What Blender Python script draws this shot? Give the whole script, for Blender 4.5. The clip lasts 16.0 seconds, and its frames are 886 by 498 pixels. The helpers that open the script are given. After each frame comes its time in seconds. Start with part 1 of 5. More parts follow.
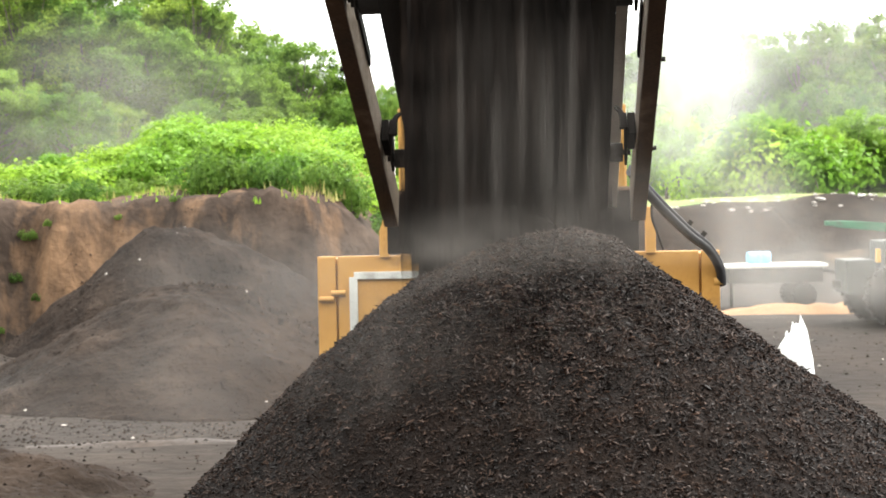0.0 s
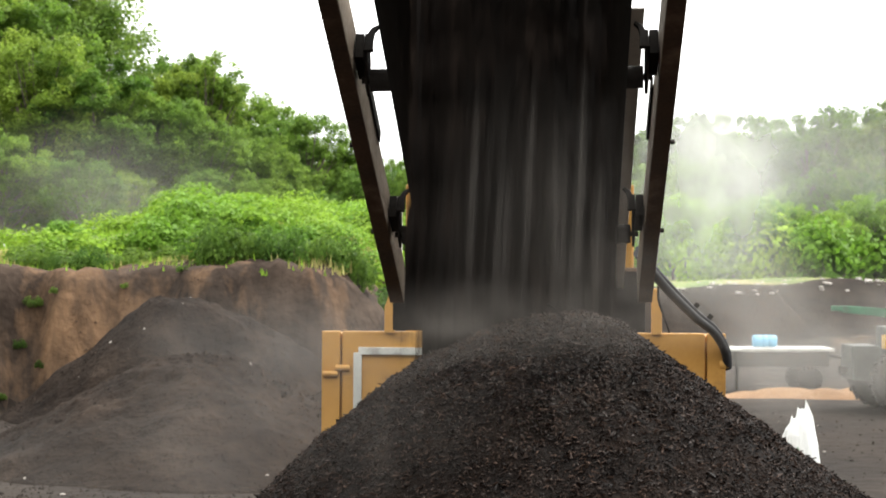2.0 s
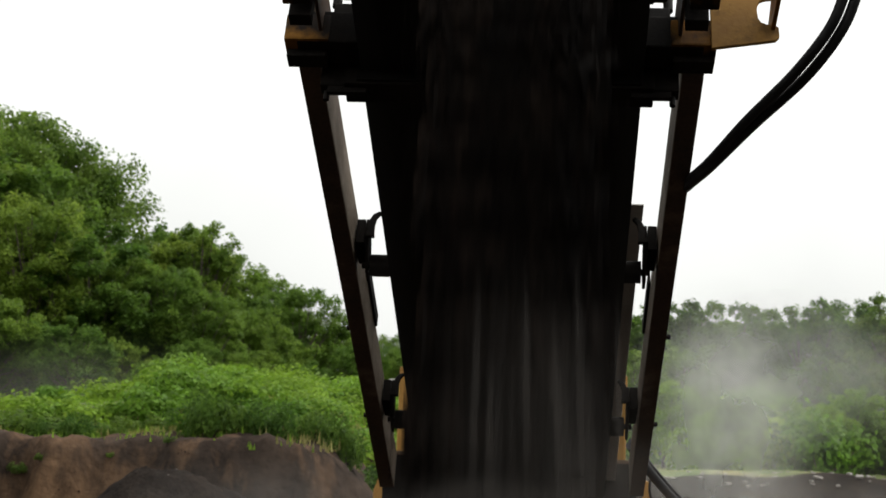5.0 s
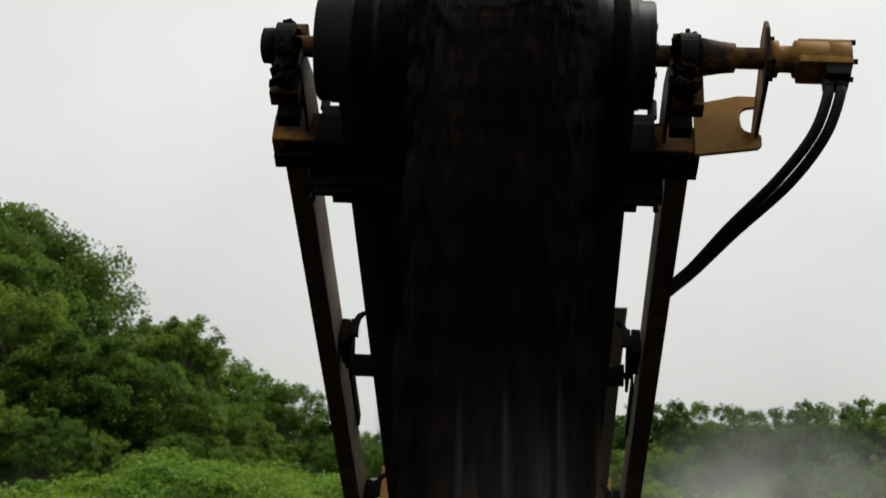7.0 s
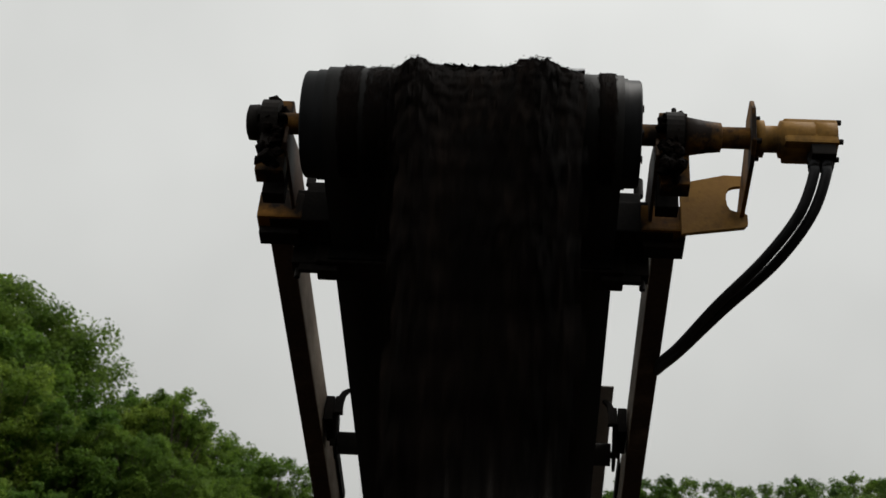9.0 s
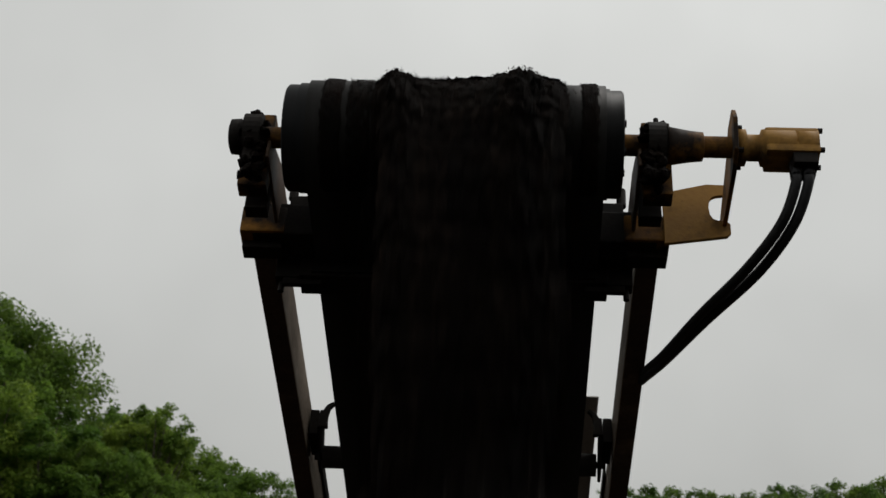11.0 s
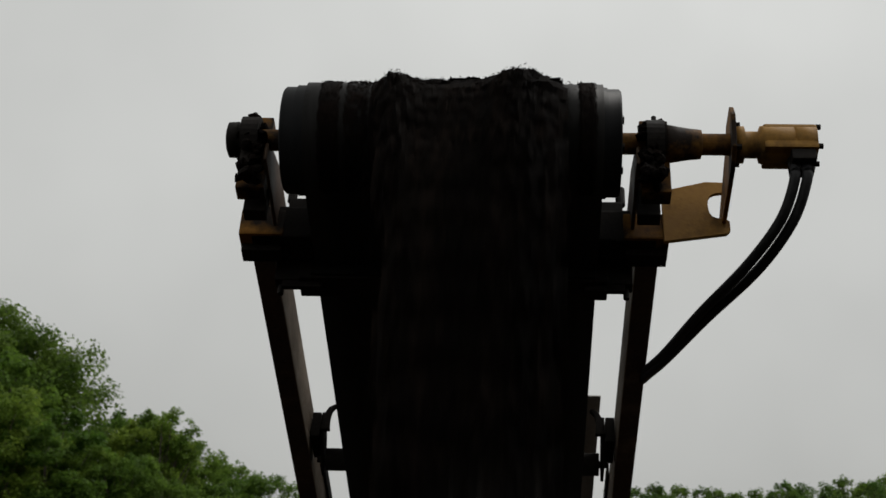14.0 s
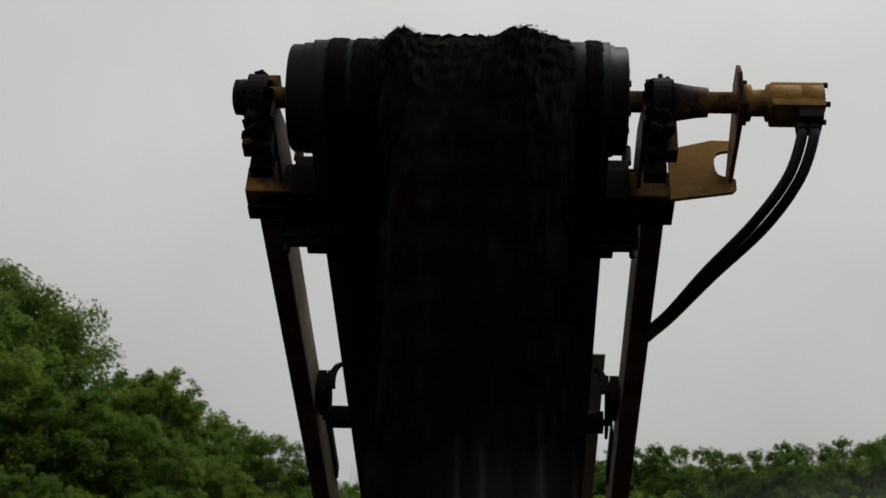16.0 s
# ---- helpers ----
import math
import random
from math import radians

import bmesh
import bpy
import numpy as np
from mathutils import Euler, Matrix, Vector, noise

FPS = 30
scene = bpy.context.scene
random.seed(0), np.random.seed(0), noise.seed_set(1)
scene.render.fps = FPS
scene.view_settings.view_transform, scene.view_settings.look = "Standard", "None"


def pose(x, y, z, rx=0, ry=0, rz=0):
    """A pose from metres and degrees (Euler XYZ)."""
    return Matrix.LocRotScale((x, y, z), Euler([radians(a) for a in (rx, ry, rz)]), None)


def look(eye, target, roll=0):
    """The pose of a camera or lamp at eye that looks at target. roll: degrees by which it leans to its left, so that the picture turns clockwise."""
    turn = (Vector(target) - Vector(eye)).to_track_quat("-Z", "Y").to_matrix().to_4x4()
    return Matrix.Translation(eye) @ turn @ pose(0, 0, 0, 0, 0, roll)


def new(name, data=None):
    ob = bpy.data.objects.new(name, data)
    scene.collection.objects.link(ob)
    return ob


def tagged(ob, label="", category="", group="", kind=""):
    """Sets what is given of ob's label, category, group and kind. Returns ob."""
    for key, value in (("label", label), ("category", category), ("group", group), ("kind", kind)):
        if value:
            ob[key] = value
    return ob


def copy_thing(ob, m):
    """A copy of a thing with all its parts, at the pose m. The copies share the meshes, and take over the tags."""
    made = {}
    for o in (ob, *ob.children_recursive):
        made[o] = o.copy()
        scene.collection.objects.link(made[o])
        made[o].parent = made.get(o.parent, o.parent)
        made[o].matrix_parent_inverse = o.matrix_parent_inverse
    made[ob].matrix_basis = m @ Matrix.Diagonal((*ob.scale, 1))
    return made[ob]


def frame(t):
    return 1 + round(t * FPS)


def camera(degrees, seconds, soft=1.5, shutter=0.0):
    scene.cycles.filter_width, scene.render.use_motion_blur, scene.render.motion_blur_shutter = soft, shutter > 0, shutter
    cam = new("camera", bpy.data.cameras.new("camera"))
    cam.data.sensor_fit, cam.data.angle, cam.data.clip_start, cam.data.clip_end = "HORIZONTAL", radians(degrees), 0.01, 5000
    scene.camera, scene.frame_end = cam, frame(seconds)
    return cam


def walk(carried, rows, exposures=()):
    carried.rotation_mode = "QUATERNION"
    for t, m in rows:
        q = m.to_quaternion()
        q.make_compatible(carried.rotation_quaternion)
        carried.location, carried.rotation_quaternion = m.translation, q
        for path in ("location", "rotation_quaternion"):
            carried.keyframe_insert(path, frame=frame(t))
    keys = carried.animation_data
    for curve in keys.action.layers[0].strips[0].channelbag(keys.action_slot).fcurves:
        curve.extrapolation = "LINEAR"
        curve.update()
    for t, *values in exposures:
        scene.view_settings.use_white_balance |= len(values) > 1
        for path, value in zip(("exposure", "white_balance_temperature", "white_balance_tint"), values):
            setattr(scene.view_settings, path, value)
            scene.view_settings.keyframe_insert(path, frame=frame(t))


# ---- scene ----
cam = camera(31.3, 16.0, soft=1.5, shutter=0.5)
cam.data.dof.use_dof = True
cam.data.dof.focus_distance, cam.data.dof.aperture_fstop = 4.2, 11.5
PATH = [
    (0, (0.001, -0.009, 1.995), (0.037, 9.986, 1.676), -1.34),
    (0.5, (-0.002, -0.02, 1.998), (0.013, 9.978, 1.794), -0.72),
    (1, (0.0, -0.005, 1.998), (0.016, 9.995, 1.931), -0.60),
    (1.5, (0.0, 0.0, 2.0), (0.0, 10.0, 2.0), -0.30),
    (2, (0.002, 0.007, 2.004), (0.004, 10.005, 2.162), -0.02),
    (2.5, (0.004, -0.002, 2.014), (0.028, 9.994, 2.327), 0.22),
    (3, (0.001, 0.012, 2.018), (0.006, 10.0, 2.515), 0.58),
    (3.5, (0.0, 0.021, 2.029), (-0.007, 9.998, 2.697), 1.15),
    (4, (-0.005, 0.014, 2.036), (-0.002, 9.972, 2.958), 1.49),
    (6.5, (-0.024, -0.037, 2.045), (0.051, 9.821, 3.723), 2.84),
    (7, (-0.012, -0.032, 2.052), (0.083, 9.789, 3.937), 2.86),
    (7.5, (-0.005, -0.026, 2.059), (0.096, 9.756, 4.133), 2.90),
    (8, (-0.001, -0.02, 2.068), (0.105, 9.732, 4.276), 3.21),
    (8.5, (-0.0, -0.016, 2.071), (0.148, 9.71, 4.389), 3.27),
    (9, (0.0, -0.01, 2.073), (0.138, 9.712, 4.413), 3.10),
    (9.5, (-0.002, -0.005, 2.076), (0.172, 9.704, 4.466), 2.82),
    (12, (-0.013, -0.006, 2.074), (0.24, 9.694, 4.494), 2.08),
    (12.5, (-0.01, -0.005, 2.074), (0.224, 9.697, 4.486), 1.99),
    (13, (-0.002, -0.005, 2.072), (0.241, 9.696, 4.488), 1.70),
    (13.5, (0.003, -0.002, 2.074), (0.262, 9.701, 4.48), 1.56),
    (14, (0.005, -0.001, 2.075), (0.237, 9.697, 4.5), 1.62),
    (14.5, (0.004, -0.002, 2.072), (0.219, 9.705, 4.467), 1.43),
    (15, (-0.001, -0.001, 2.069), (0.224, 9.72, 4.405), 1.44),
    (15.5, (-0.006, -0.003, 2.068), (0.21, 9.736, 4.328), 1.58),
    (16, (-0.012, -0.005, 2.063), (0.223, 9.751, 4.248), 1.72),
]
EXPOSURE = [(0, 3.13), (1.0, 2.84), (2.0, 2.45), (3.0, 1.9), (4.0, 1.52), (5.2, 0.98), (6.5, 0.6), (8.0, 0.42), (9.0, 0.27), (12.0, 0.08), (16, 0.04)]
walk(cam, [(t, look(e, g, r)) for t, e, g, r in PATH], EXPOSURE)

# ---- sky and sun: a bright overcast day ----
SUN_EL, SUN_AZ = radians(60), radians(55)
world = bpy.data.worlds.new("overcast_sky")
scene.world = world
world.use_nodes = True
wn, wl = world.node_tree.nodes, world.node_tree.links
wn.clear()
sky = wn.new("ShaderNodeTexSky")
sky.sky_type, sky.sun_disc = "NISHITA", False
sky.sun_elevation, sky.sun_rotation = SUN_EL, SUN_AZ
sky.dust_density, sky.air_density = 4.0, 1.0
grey = wn.new("ShaderNodeHueSaturation")
grey.inputs["Saturation"].default_value = 0.12
deck = wn.new("ShaderNodeMix")
deck.data_type = "RGBA"
deck.inputs[0].default_value = 0.72
deck.inputs[7].default_value = (7.8, 7.9, 7.6, 1)
# broad soft cloud in the deck
wtc, billow, sway = wn.new("ShaderNodeTexCoord"), wn.new("ShaderNodeTexNoise"), wn.new("ShaderNodeMapRange")
billow.inputs["Scale"].default_value, billow.inputs["Detail"].default_value = 5.0, 3.0
sway.inputs["From Min"].default_value, sway.inputs["From Max"].default_value = 0.3, 0.7
sway.inputs["To Min"].default_value, sway.inputs["To Max"].default_value = 0.93, 1.07
aloft, climb, both = wn.new("ShaderNodeSeparateXYZ"), wn.new("ShaderNodeMapRange"), wn.new("ShaderNodeMath")
climb.inputs["From Min"].default_value, climb.inputs["From Max"].default_value = 0.04, 0.42
climb.inputs["To Min"].default_value, climb.inputs["To Max"].default_value = 0.78, 1.12
both.operation = "MULTIPLY"
wl.new(wtc.outputs["Generated"], aloft.inputs[0])
wl.new(aloft.outputs[2], climb.inputs["Value"])
wl.new(climb.outputs[0], both.inputs[0])
wl.new(wtc.outputs["Generated"], billow.inputs["Vector"])
wl.new(billow.outputs[0], sway.inputs["Value"])
cloudy = wn.new("ShaderNodeVectorMath")
cloudy.operation = "SCALE"
wl.new(sway.outputs[0], both.inputs[1])
wl.new(both.outputs[0], cloudy.inputs["Scale"])
back = wn.new("ShaderNodeBackground")
back.inputs["Strength"].default_value = 0.08
wout = wn.new("ShaderNodeOutputWorld")
wl.new(sky.outputs[0], grey.inputs["Color"])
wl.new(grey.outputs[0], deck.inputs[6])
wl.new(deck.outputs[2], cloudy.inputs[0])
wl.new(cloudy.outputs[0], back.inputs["Color"])
wl.new(back.outputs[0], wout.inputs["Surface"])
sun_data = bpy.data.lights.new("sun", "SUN")
sun_data.energy, sun_data.angle, sun_data.color = 1.1, radians(30), (1.0, 0.97, 0.92)
sun = new("sun", sun_data)
sun.matrix_world = look((0, 0, 60), (0 - 30 * math.sin(SUN_AZ), -30 * math.cos(SUN_AZ), 60 - 42))


# ---- materials ----
def rgb(c):
    return (c[0], c[1], c[2], 1)


def surface(name, tones, scale=8.0, fine=60.0, rough=(0.7, 0.95), bump=0.3, metal=0.0, coord="Object", by_piece=0.0,
            island=False, stain=None, stain_scale=1.0, stain_at=(0.5, 0.6), spec=0.3, distance=0.01, stretch=None, seam=None, streak=None):
    """A node material: two tones mixed by noise at two scales, an optional stain, relief and varied gloss."""
    m = bpy.data.materials.new(name)
    m.use_nodes = True
    n, l = m.node_tree.nodes, m.node_tree.links
    b = n["Principled BSDF"]
    tc = n.new("ShaderNodeTexCoord")
    big, small = n.new("ShaderNodeTexNoise"), n.new("ShaderNodeTexNoise")
    for node, s in ((big, scale), (small, fine)):
        node.inputs["Scale"].default_value = s
        node.inputs["Detail"].default_value = 6
        if streak:
            comb = n.new("ShaderNodeMapping")
            comb.inputs["Scale"].default_value = streak
            l.new(tc.outputs[coord], comb.inputs["Vector"])
            l.new(comb.outputs[0], node.inputs["Vector"])
        else:
            l.new(tc.outputs[coord], node.inputs["Vector"])
    add = n.new("ShaderNodeMath")
    add.operation = "MULTIPLY_ADD"
    l.new(small.outputs[0], add.inputs[0])
    add.inputs[1].default_value = 0.45
    l.new(big.outputs[0], add.inputs[2])
    ramp = n.new("ShaderNodeValToRGB")
    e = ramp.color_ramp.elements
    e[0].position, e[0].color = 0.5, rgb(tones[0])
    e[1].position, e[1].color = 0.98, rgb(tones[-1])
    for i, c in enumerate(tones[1:-1]):
        k = e.new(0.5 + 0.48 * (i + 1) / (len(tones) - 1))
        k.color = rgb(c)
    l.new(add.outputs[0], ramp.inputs[0])
    colour = ramp.outputs[0]
    if stain:
        spot = n.new("ShaderNodeTexNoise")
        spot.inputs["Scale"].default_value = stain_scale
        spot.inputs["Detail"].default_value = 5
        spot.inputs["Roughness"].default_value = 0.65
        if stretch:
            drawn = n.new("ShaderNodeMapping")
            drawn.inputs["Scale"].default_value = stretch
            l.new(tc.outputs[coord], drawn.inputs["Vector"])
            l.new(drawn.outputs[0], spot.inputs["Vector"])
        else:
            l.new(tc.outputs[coord], spot.inputs["Vector"])
        where = n.new("ShaderNodeMapRange")
        where.inputs["From Min"].default_value, where.inputs["From Max"].default_value = stain_at
        amount = spot.outputs[0]
        if seam:
            # the stain gathers round one seam of clay
            far = n.new("ShaderNodeVectorMath")
            far.operation = "DISTANCE"
            far.inputs[1].default_value = seam[:3]
            l.new(tc.outputs[coord], far.inputs[0])
            near = n.new("ShaderNodeMapRange")
            near.inputs["From Max"].default_value = seam[3]
            near.inputs["To Min"].default_value, near.inputs["To Max"].default_value = 0.16, -0.03
            l.new(far.outputs["Value"], near.inputs["Value"])
            plus = n.new("ShaderNodeMath")
            l.new(spot.outputs[0], plus.inputs[0])
            l.new(near.outputs[0], plus.inputs[1])
            amount = plus.outputs[0]
        l.new(amount, where.inputs["Value"])
        mix = n.new("ShaderNodeMix")
        mix.data_type = "RGBA"
        l.new(where.outputs[0], mix.inputs[0])
        l.new(colour, mix.inputs[6])
        mix.inputs[7].default_value = rgb(stain)
        colour = mix.outputs[2]
    if by_piece:
        source = n.new("ShaderNodeNewGeometry").outputs["Random Per Island"] if island else n.new("ShaderNodeObjectInfo").outputs["Random"]
        vary = n.new("ShaderNodeHueSaturation")
        rng = n.new("ShaderNodeMapRange")
        rng.inputs["To Min"].default_value, rng.inputs["To Max"].default_value = 1 - by_piece, 1 + by_piece
        l.new(source, rng.inputs["Value"])
        l.new(rng.outputs[0], vary.inputs["Value"])
        l.new(colour, vary.inputs["Color"])
        colour = vary.outputs[0]
    l.new(colour, b.inputs["Base Color"])
    gloss = n.new("ShaderNodeMapRange")
    gloss.inputs["From Min"].default_value, gloss.inputs["From Max"].default_value = 0.3, 0.7
    gloss.inputs["To Min"].default_value, gloss.inputs["To Max"].default_value = rough
    l.new(big.outputs[0], gloss.inputs["Value"])
    l.new(gloss.outputs[0], b.inputs["Roughness"])
    b.inputs["Metallic"].default_value = metal
    b.inputs["Specular IOR Level"].default_value = spec
    if bump:
        bm_ = n.new("ShaderNodeBump")
        bm_.inputs["Strength"].default_value, bm_.inputs["Distance"].default_value = bump, distance
        l.new(add.outputs[0], bm_.inputs["Height"])
        l.new(bm_.outputs[0], b.inputs["Normal"])
    return m


def leaf_material(name, dark, light, through_light=0.35):
    m = surface(name, (dark, light), 0.5, 6.0, (0.5, 0.7), 0, by_piece=0.3, island=True, spec=0.15)
    n, l = m.node_tree.nodes, m.node_tree.links
    b, out = n["Principled BSDF"], n["Material Output"]
    t, mix = n.new("ShaderNodeBsdfTranslucent"), n.new("ShaderNodeMixShader")
    shade, own, span = n.new("ShaderNodeHueSaturation"), n.new("ShaderNodeObjectInfo"), n.new("ShaderNodeMapRange")
    span.inputs["To Min"].default_value, span.inputs["To Max"].default_value = 0.78, 1.22
    l.new(own.outputs["Random"], span.inputs["Value"])
    l.new(span.outputs[0], shade.inputs["Value"])
    hue = n.new("ShaderNodeMapRange")
    hue.inputs["To Min"].default_value, hue.inputs["To Max"].default_value = 0.515, 0.485
    l.new(own.outputs["Random"], hue.inputs["Value"])
    l.new(hue.outputs[0], shade.inputs["Hue"])
    l.new(b.inputs["Base Color"].links[0].from_socket, shade.inputs["Color"])
    l.new(shade.outputs[0], b.inputs["Base Color"])
    l.new(shade.outputs[0], t.inputs["Color"])
    mix.inputs[0].default_value = through_light
    l.new(b.outputs[0], mix.inputs[1])
    l.new(t.outputs[0], mix.inputs[2])
    l.new(mix.outputs[0], out.inputs["Surface"])
    return m


M_YELLOW = surface("ochre_machine_paint", ((0.4, 0.2, 0.045), (0.52, 0.28, 0.07)), 3, 40, (0.4, 0.65), 0.1, stain=(0.16, 0.085, 0.035), stain_scale=2.2, stain_at=(0.56, 0.72), spec=0.4)
M_YELLOW_OLD = surface("dulled_ochre_paint", ((0.27, 0.135, 0.028), (0.38, 0.205, 0.045)), 6, 60, (0.55, 0.8), 0.2, stain=(0.05, 0.03, 0.016), stain_scale=6, stain_at=(0.5, 0.72), spec=0.2)
M_YELLOW_DIRTY = surface("soiled_ochre_paint", ((0.2, 0.085, 0.012), (0.36, 0.17, 0.03)), 7, 70, (0.6, 0.85), 0.25, stain=(0.022, 0.015, 0.011), stain_scale=5, stain_at=(0.40, 0.58), spec=0.15)
M_RAIL = surface("grimy_brown_steel", ((0.05, 0.032, 0.023), (0.16, 0.098, 0.062)), 4, 60, (0.5, 0.8), 0.2, stain=(0.34, 0.26, 0.19), stain_scale=2.0, stain_at=(0.55, 0.78))
# rail steel made paler: the sky's light on the inner faces is in the colour
M_WEB_LIT = surface("sky_lit_rail_web", ((0.2, 0.145, 0.1), (0.42, 0.35, 0.28)), 3, 45, (0.6, 0.85), 0.15, stain=(0.1, 0.062, 0.038), stain_scale=1.6, stain_at=(0.5, 0.68), stretch=(1, 0.5, 1))
M_STEEL = surface("dull_dark_steel", ((0.009, 0.0078, 0.007), (0.026, 0.0215, 0.0185)), 8, 80, (0.6, 0.85), 0.2, spec=0.1)
M_GALV = surface("dusty_galvanised_sheet", ((0.52, 0.49, 0.45), (0.72, 0.69, 0.64)), 4, 50, (0.5, 0.8), 0.1)
M_WHITE = surface("dusty_white_frame_paint", ((0.42, 0.42, 0.39), (0.62, 0.62, 0.58)), 5, 60, (0.5, 0.7), 0.1, stain=(0.2, 0.18, 0.15), stain_scale=4, stain_at=(0.55, 0.7))
M_RUBBER = surface("dusty_black_rubber", ((0.008, 0.0075, 0.007), (0.02, 0.019, 0.018)), 6, 90, (0.38, 0.52), 0.1, spec=0.07, streak=(1, 0.1, 0.1))
M_LAGGING = surface("scuffed_drum_lagging", ((0.004, 0.0042, 0.0046), (0.015, 0.0155, 0.0165)), 5, 45, (0.36, 0.5), 0.1, spec=0.06, streak=(1, 0.15, 0.15))
M_HOSE = surface("black_hydraulic_hose", ((0.01, 0.01, 0.012), (0.03, 0.03, 0.032)), 12, 120, (0.45, 0.7), 0.2)
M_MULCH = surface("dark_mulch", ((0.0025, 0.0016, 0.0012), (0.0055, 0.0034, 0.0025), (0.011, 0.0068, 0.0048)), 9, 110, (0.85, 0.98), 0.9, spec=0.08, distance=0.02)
M_CHIP = surface("bark_chips", ((0.0042, 0.0023, 0.0016), (0.0275, 0.0155, 0.0104)), 30, 200, (0.55, 0.85), 0.2, by_piece=0.9, island=True, spec=0.13)
# the pile's mulch again, its shade while falling put into darker tones
M_FLOW_SHADED = surface("shaded_falling_mulch", ((0.0018, 0.0013, 0.0011), (0.0048, 0.0034, 0.0027), (0.0135, 0.0096, 0.0076)), 10, 40, (0.85, 0.98), 0.0, by_piece=0.75, island=True, spec=0.03, streak=(1, 0.15, 0.15))
M_SOIL = surface("compost_yard_soil", ((0.01, 0.0078, 0.0065), (0.02, 0.0158, 0.013), (0.035, 0.028, 0.0228)), 0.45, 5, (0.88, 0.98), 0.9, stain=(0.1, 0.07, 0.046), stain_scale=0.3, stain_at=(0.6, 0.74), distance=0.06, spec=0.06)
M_BANK = surface("cut_earth_face", ((0.018, 0.0128, 0.0099), (0.036, 0.026, 0.02), (0.06, 0.043, 0.0325)), 1.1, 8, (0.9, 0.98), 1.0, stain=(0.15, 0.09, 0.052), stain_scale=1.3, stain_at=(0.48, 0.72), distance=0.08, stretch=(1.1, 1.1, 0.35), spec=0.05, seam=(-5.3, 22.9, 1.2, 1.5))
M_TURF = surface("weedy_turf", ((0.06, 0.1, 0.02), (0.12, 0.15, 0.04), (0.24, 0.2, 0.09)), 0.6, 8, (0.85, 0.98), 0.8, distance=0.05)
M_HEAP = surface("old_compost_heap", ((0.0072, 0.005, 0.0038), (0.0155, 0.011, 0.0084), (0.029, 0.021, 0.016)), 1.6, 16, (0.9, 0.98), 1.0, distance=0.07, spec=0.05)
M_STONE = surface("pale_rubble", ((0.2, 0.18, 0.16), (0.4, 0.37, 0.33)), 8, 60, (0.7, 0.9), 0.4)
M_BARK = surface("tree_bark", ((0.07, 0.055, 0.045), (0.17, 0.14, 0.115)), 4, 30, (0.8, 0.95), 0.6)
M_LEAF = leaf_material("tree_leaves", (0.05, 0.11, 0.016), (0.138, 0.218, 0.034), 0.55)
M_LEAF_YOUNG = leaf_material("young_tree_leaves", (0.078, 0.152, 0.02), (0.19, 0.28, 0.042), 0.55)
M_SHRUB = leaf_material("bright_shrub_leaves", (0.1, 0.2, 0.018), (0.24, 0.38, 0.042), 0.45)
M_DRY = leaf_material("dry_grass", (0.2, 0.2, 0.06), (0.42, 0.36, 0.14))


# ---- mesh helpers ----
def part(name, bm, material, parent=None, label=""):
    """Links a bmesh as one mesh object under a thing or a part."""
    me = bpy.data.meshes.new(name)
    bmesh.ops.recalc_face_normals(bm, faces=bm.faces)
    bm.to_mesh(me)
    bm.free()
    me.materials.append(material)
    ob = new(name, me)
    if parent:
        ob.parent = parent
    if label:
        tagged(ob, label)
    return ob


def from_lists(name, verts, faces, material, parent=None, smooth=False):
    me = bpy.data.meshes.new(name)
    me.from_pydata(verts, [], faces)
    me.materials.append(material)
    if smooth:
        me.polygons.foreach_set("use_smooth", [True] * len(me.polygons))
    ob = new(name, me)
    if parent:
        ob.parent = parent
    return ob


def add_box(bm, size, m=Matrix(), bevel=0.004):
    r = bmesh.ops.create_cube(bm, size=1.0, matrix=m @ Matrix.Diagonal((*size, 1)))
    if bevel:
        vs = set(r["verts"])
        bmesh.ops.bevel(bm, geom=[e for e in bm.edges if e.verts[0] in vs and e.verts[1] in vs], offset=bevel, segments=2, affect="EDGES", profile=0.7)
    return bm


def add_rod(bm, a, b, r, sides=20, r2=None, caps=True):
    a, b = Vector(a), Vector(b)
    q = (b - a).to_track_quat("Z", "Y").to_matrix().to_4x4()
    bmesh.ops.create_cone(bm, cap_ends=caps, segments=sides, radius1=r, radius2=r if r2 is None else r2, depth=(b - a).length,
                          matrix=Matrix.Translation((a + b) / 2) @ q)
    return bm


def box(size, m=Matrix(), bevel=0.004):
    return add_box(bmesh.new(), size, m, bevel)


def rod(a, b, r, sides=20, r2=None):
    return add_rod(bmesh.new(), a, b, r, sides, r2)


def lathe(profile, sides=32):
    """A turned form about the local x axis from pairs (x, radius)."""
    bm = bmesh.new()
    rings = []
    for x, r in profile:
        rings.append([bm.verts.new((x, r * math.cos(2 * math.pi * i / sides), r * math.sin(2 * math.pi * i / sides))) for i in range(sides)])
    for p, q in zip(rings, rings[1:]):
        for i in range(sides):
            f = bm.faces.new((p[i], p[(i + 1) % sides], q[(i + 1) % sides], q[i]))
            f.smooth = True
    bm.faces.new(rings[0])
    bm.faces.new(rings[-1])
    return bm


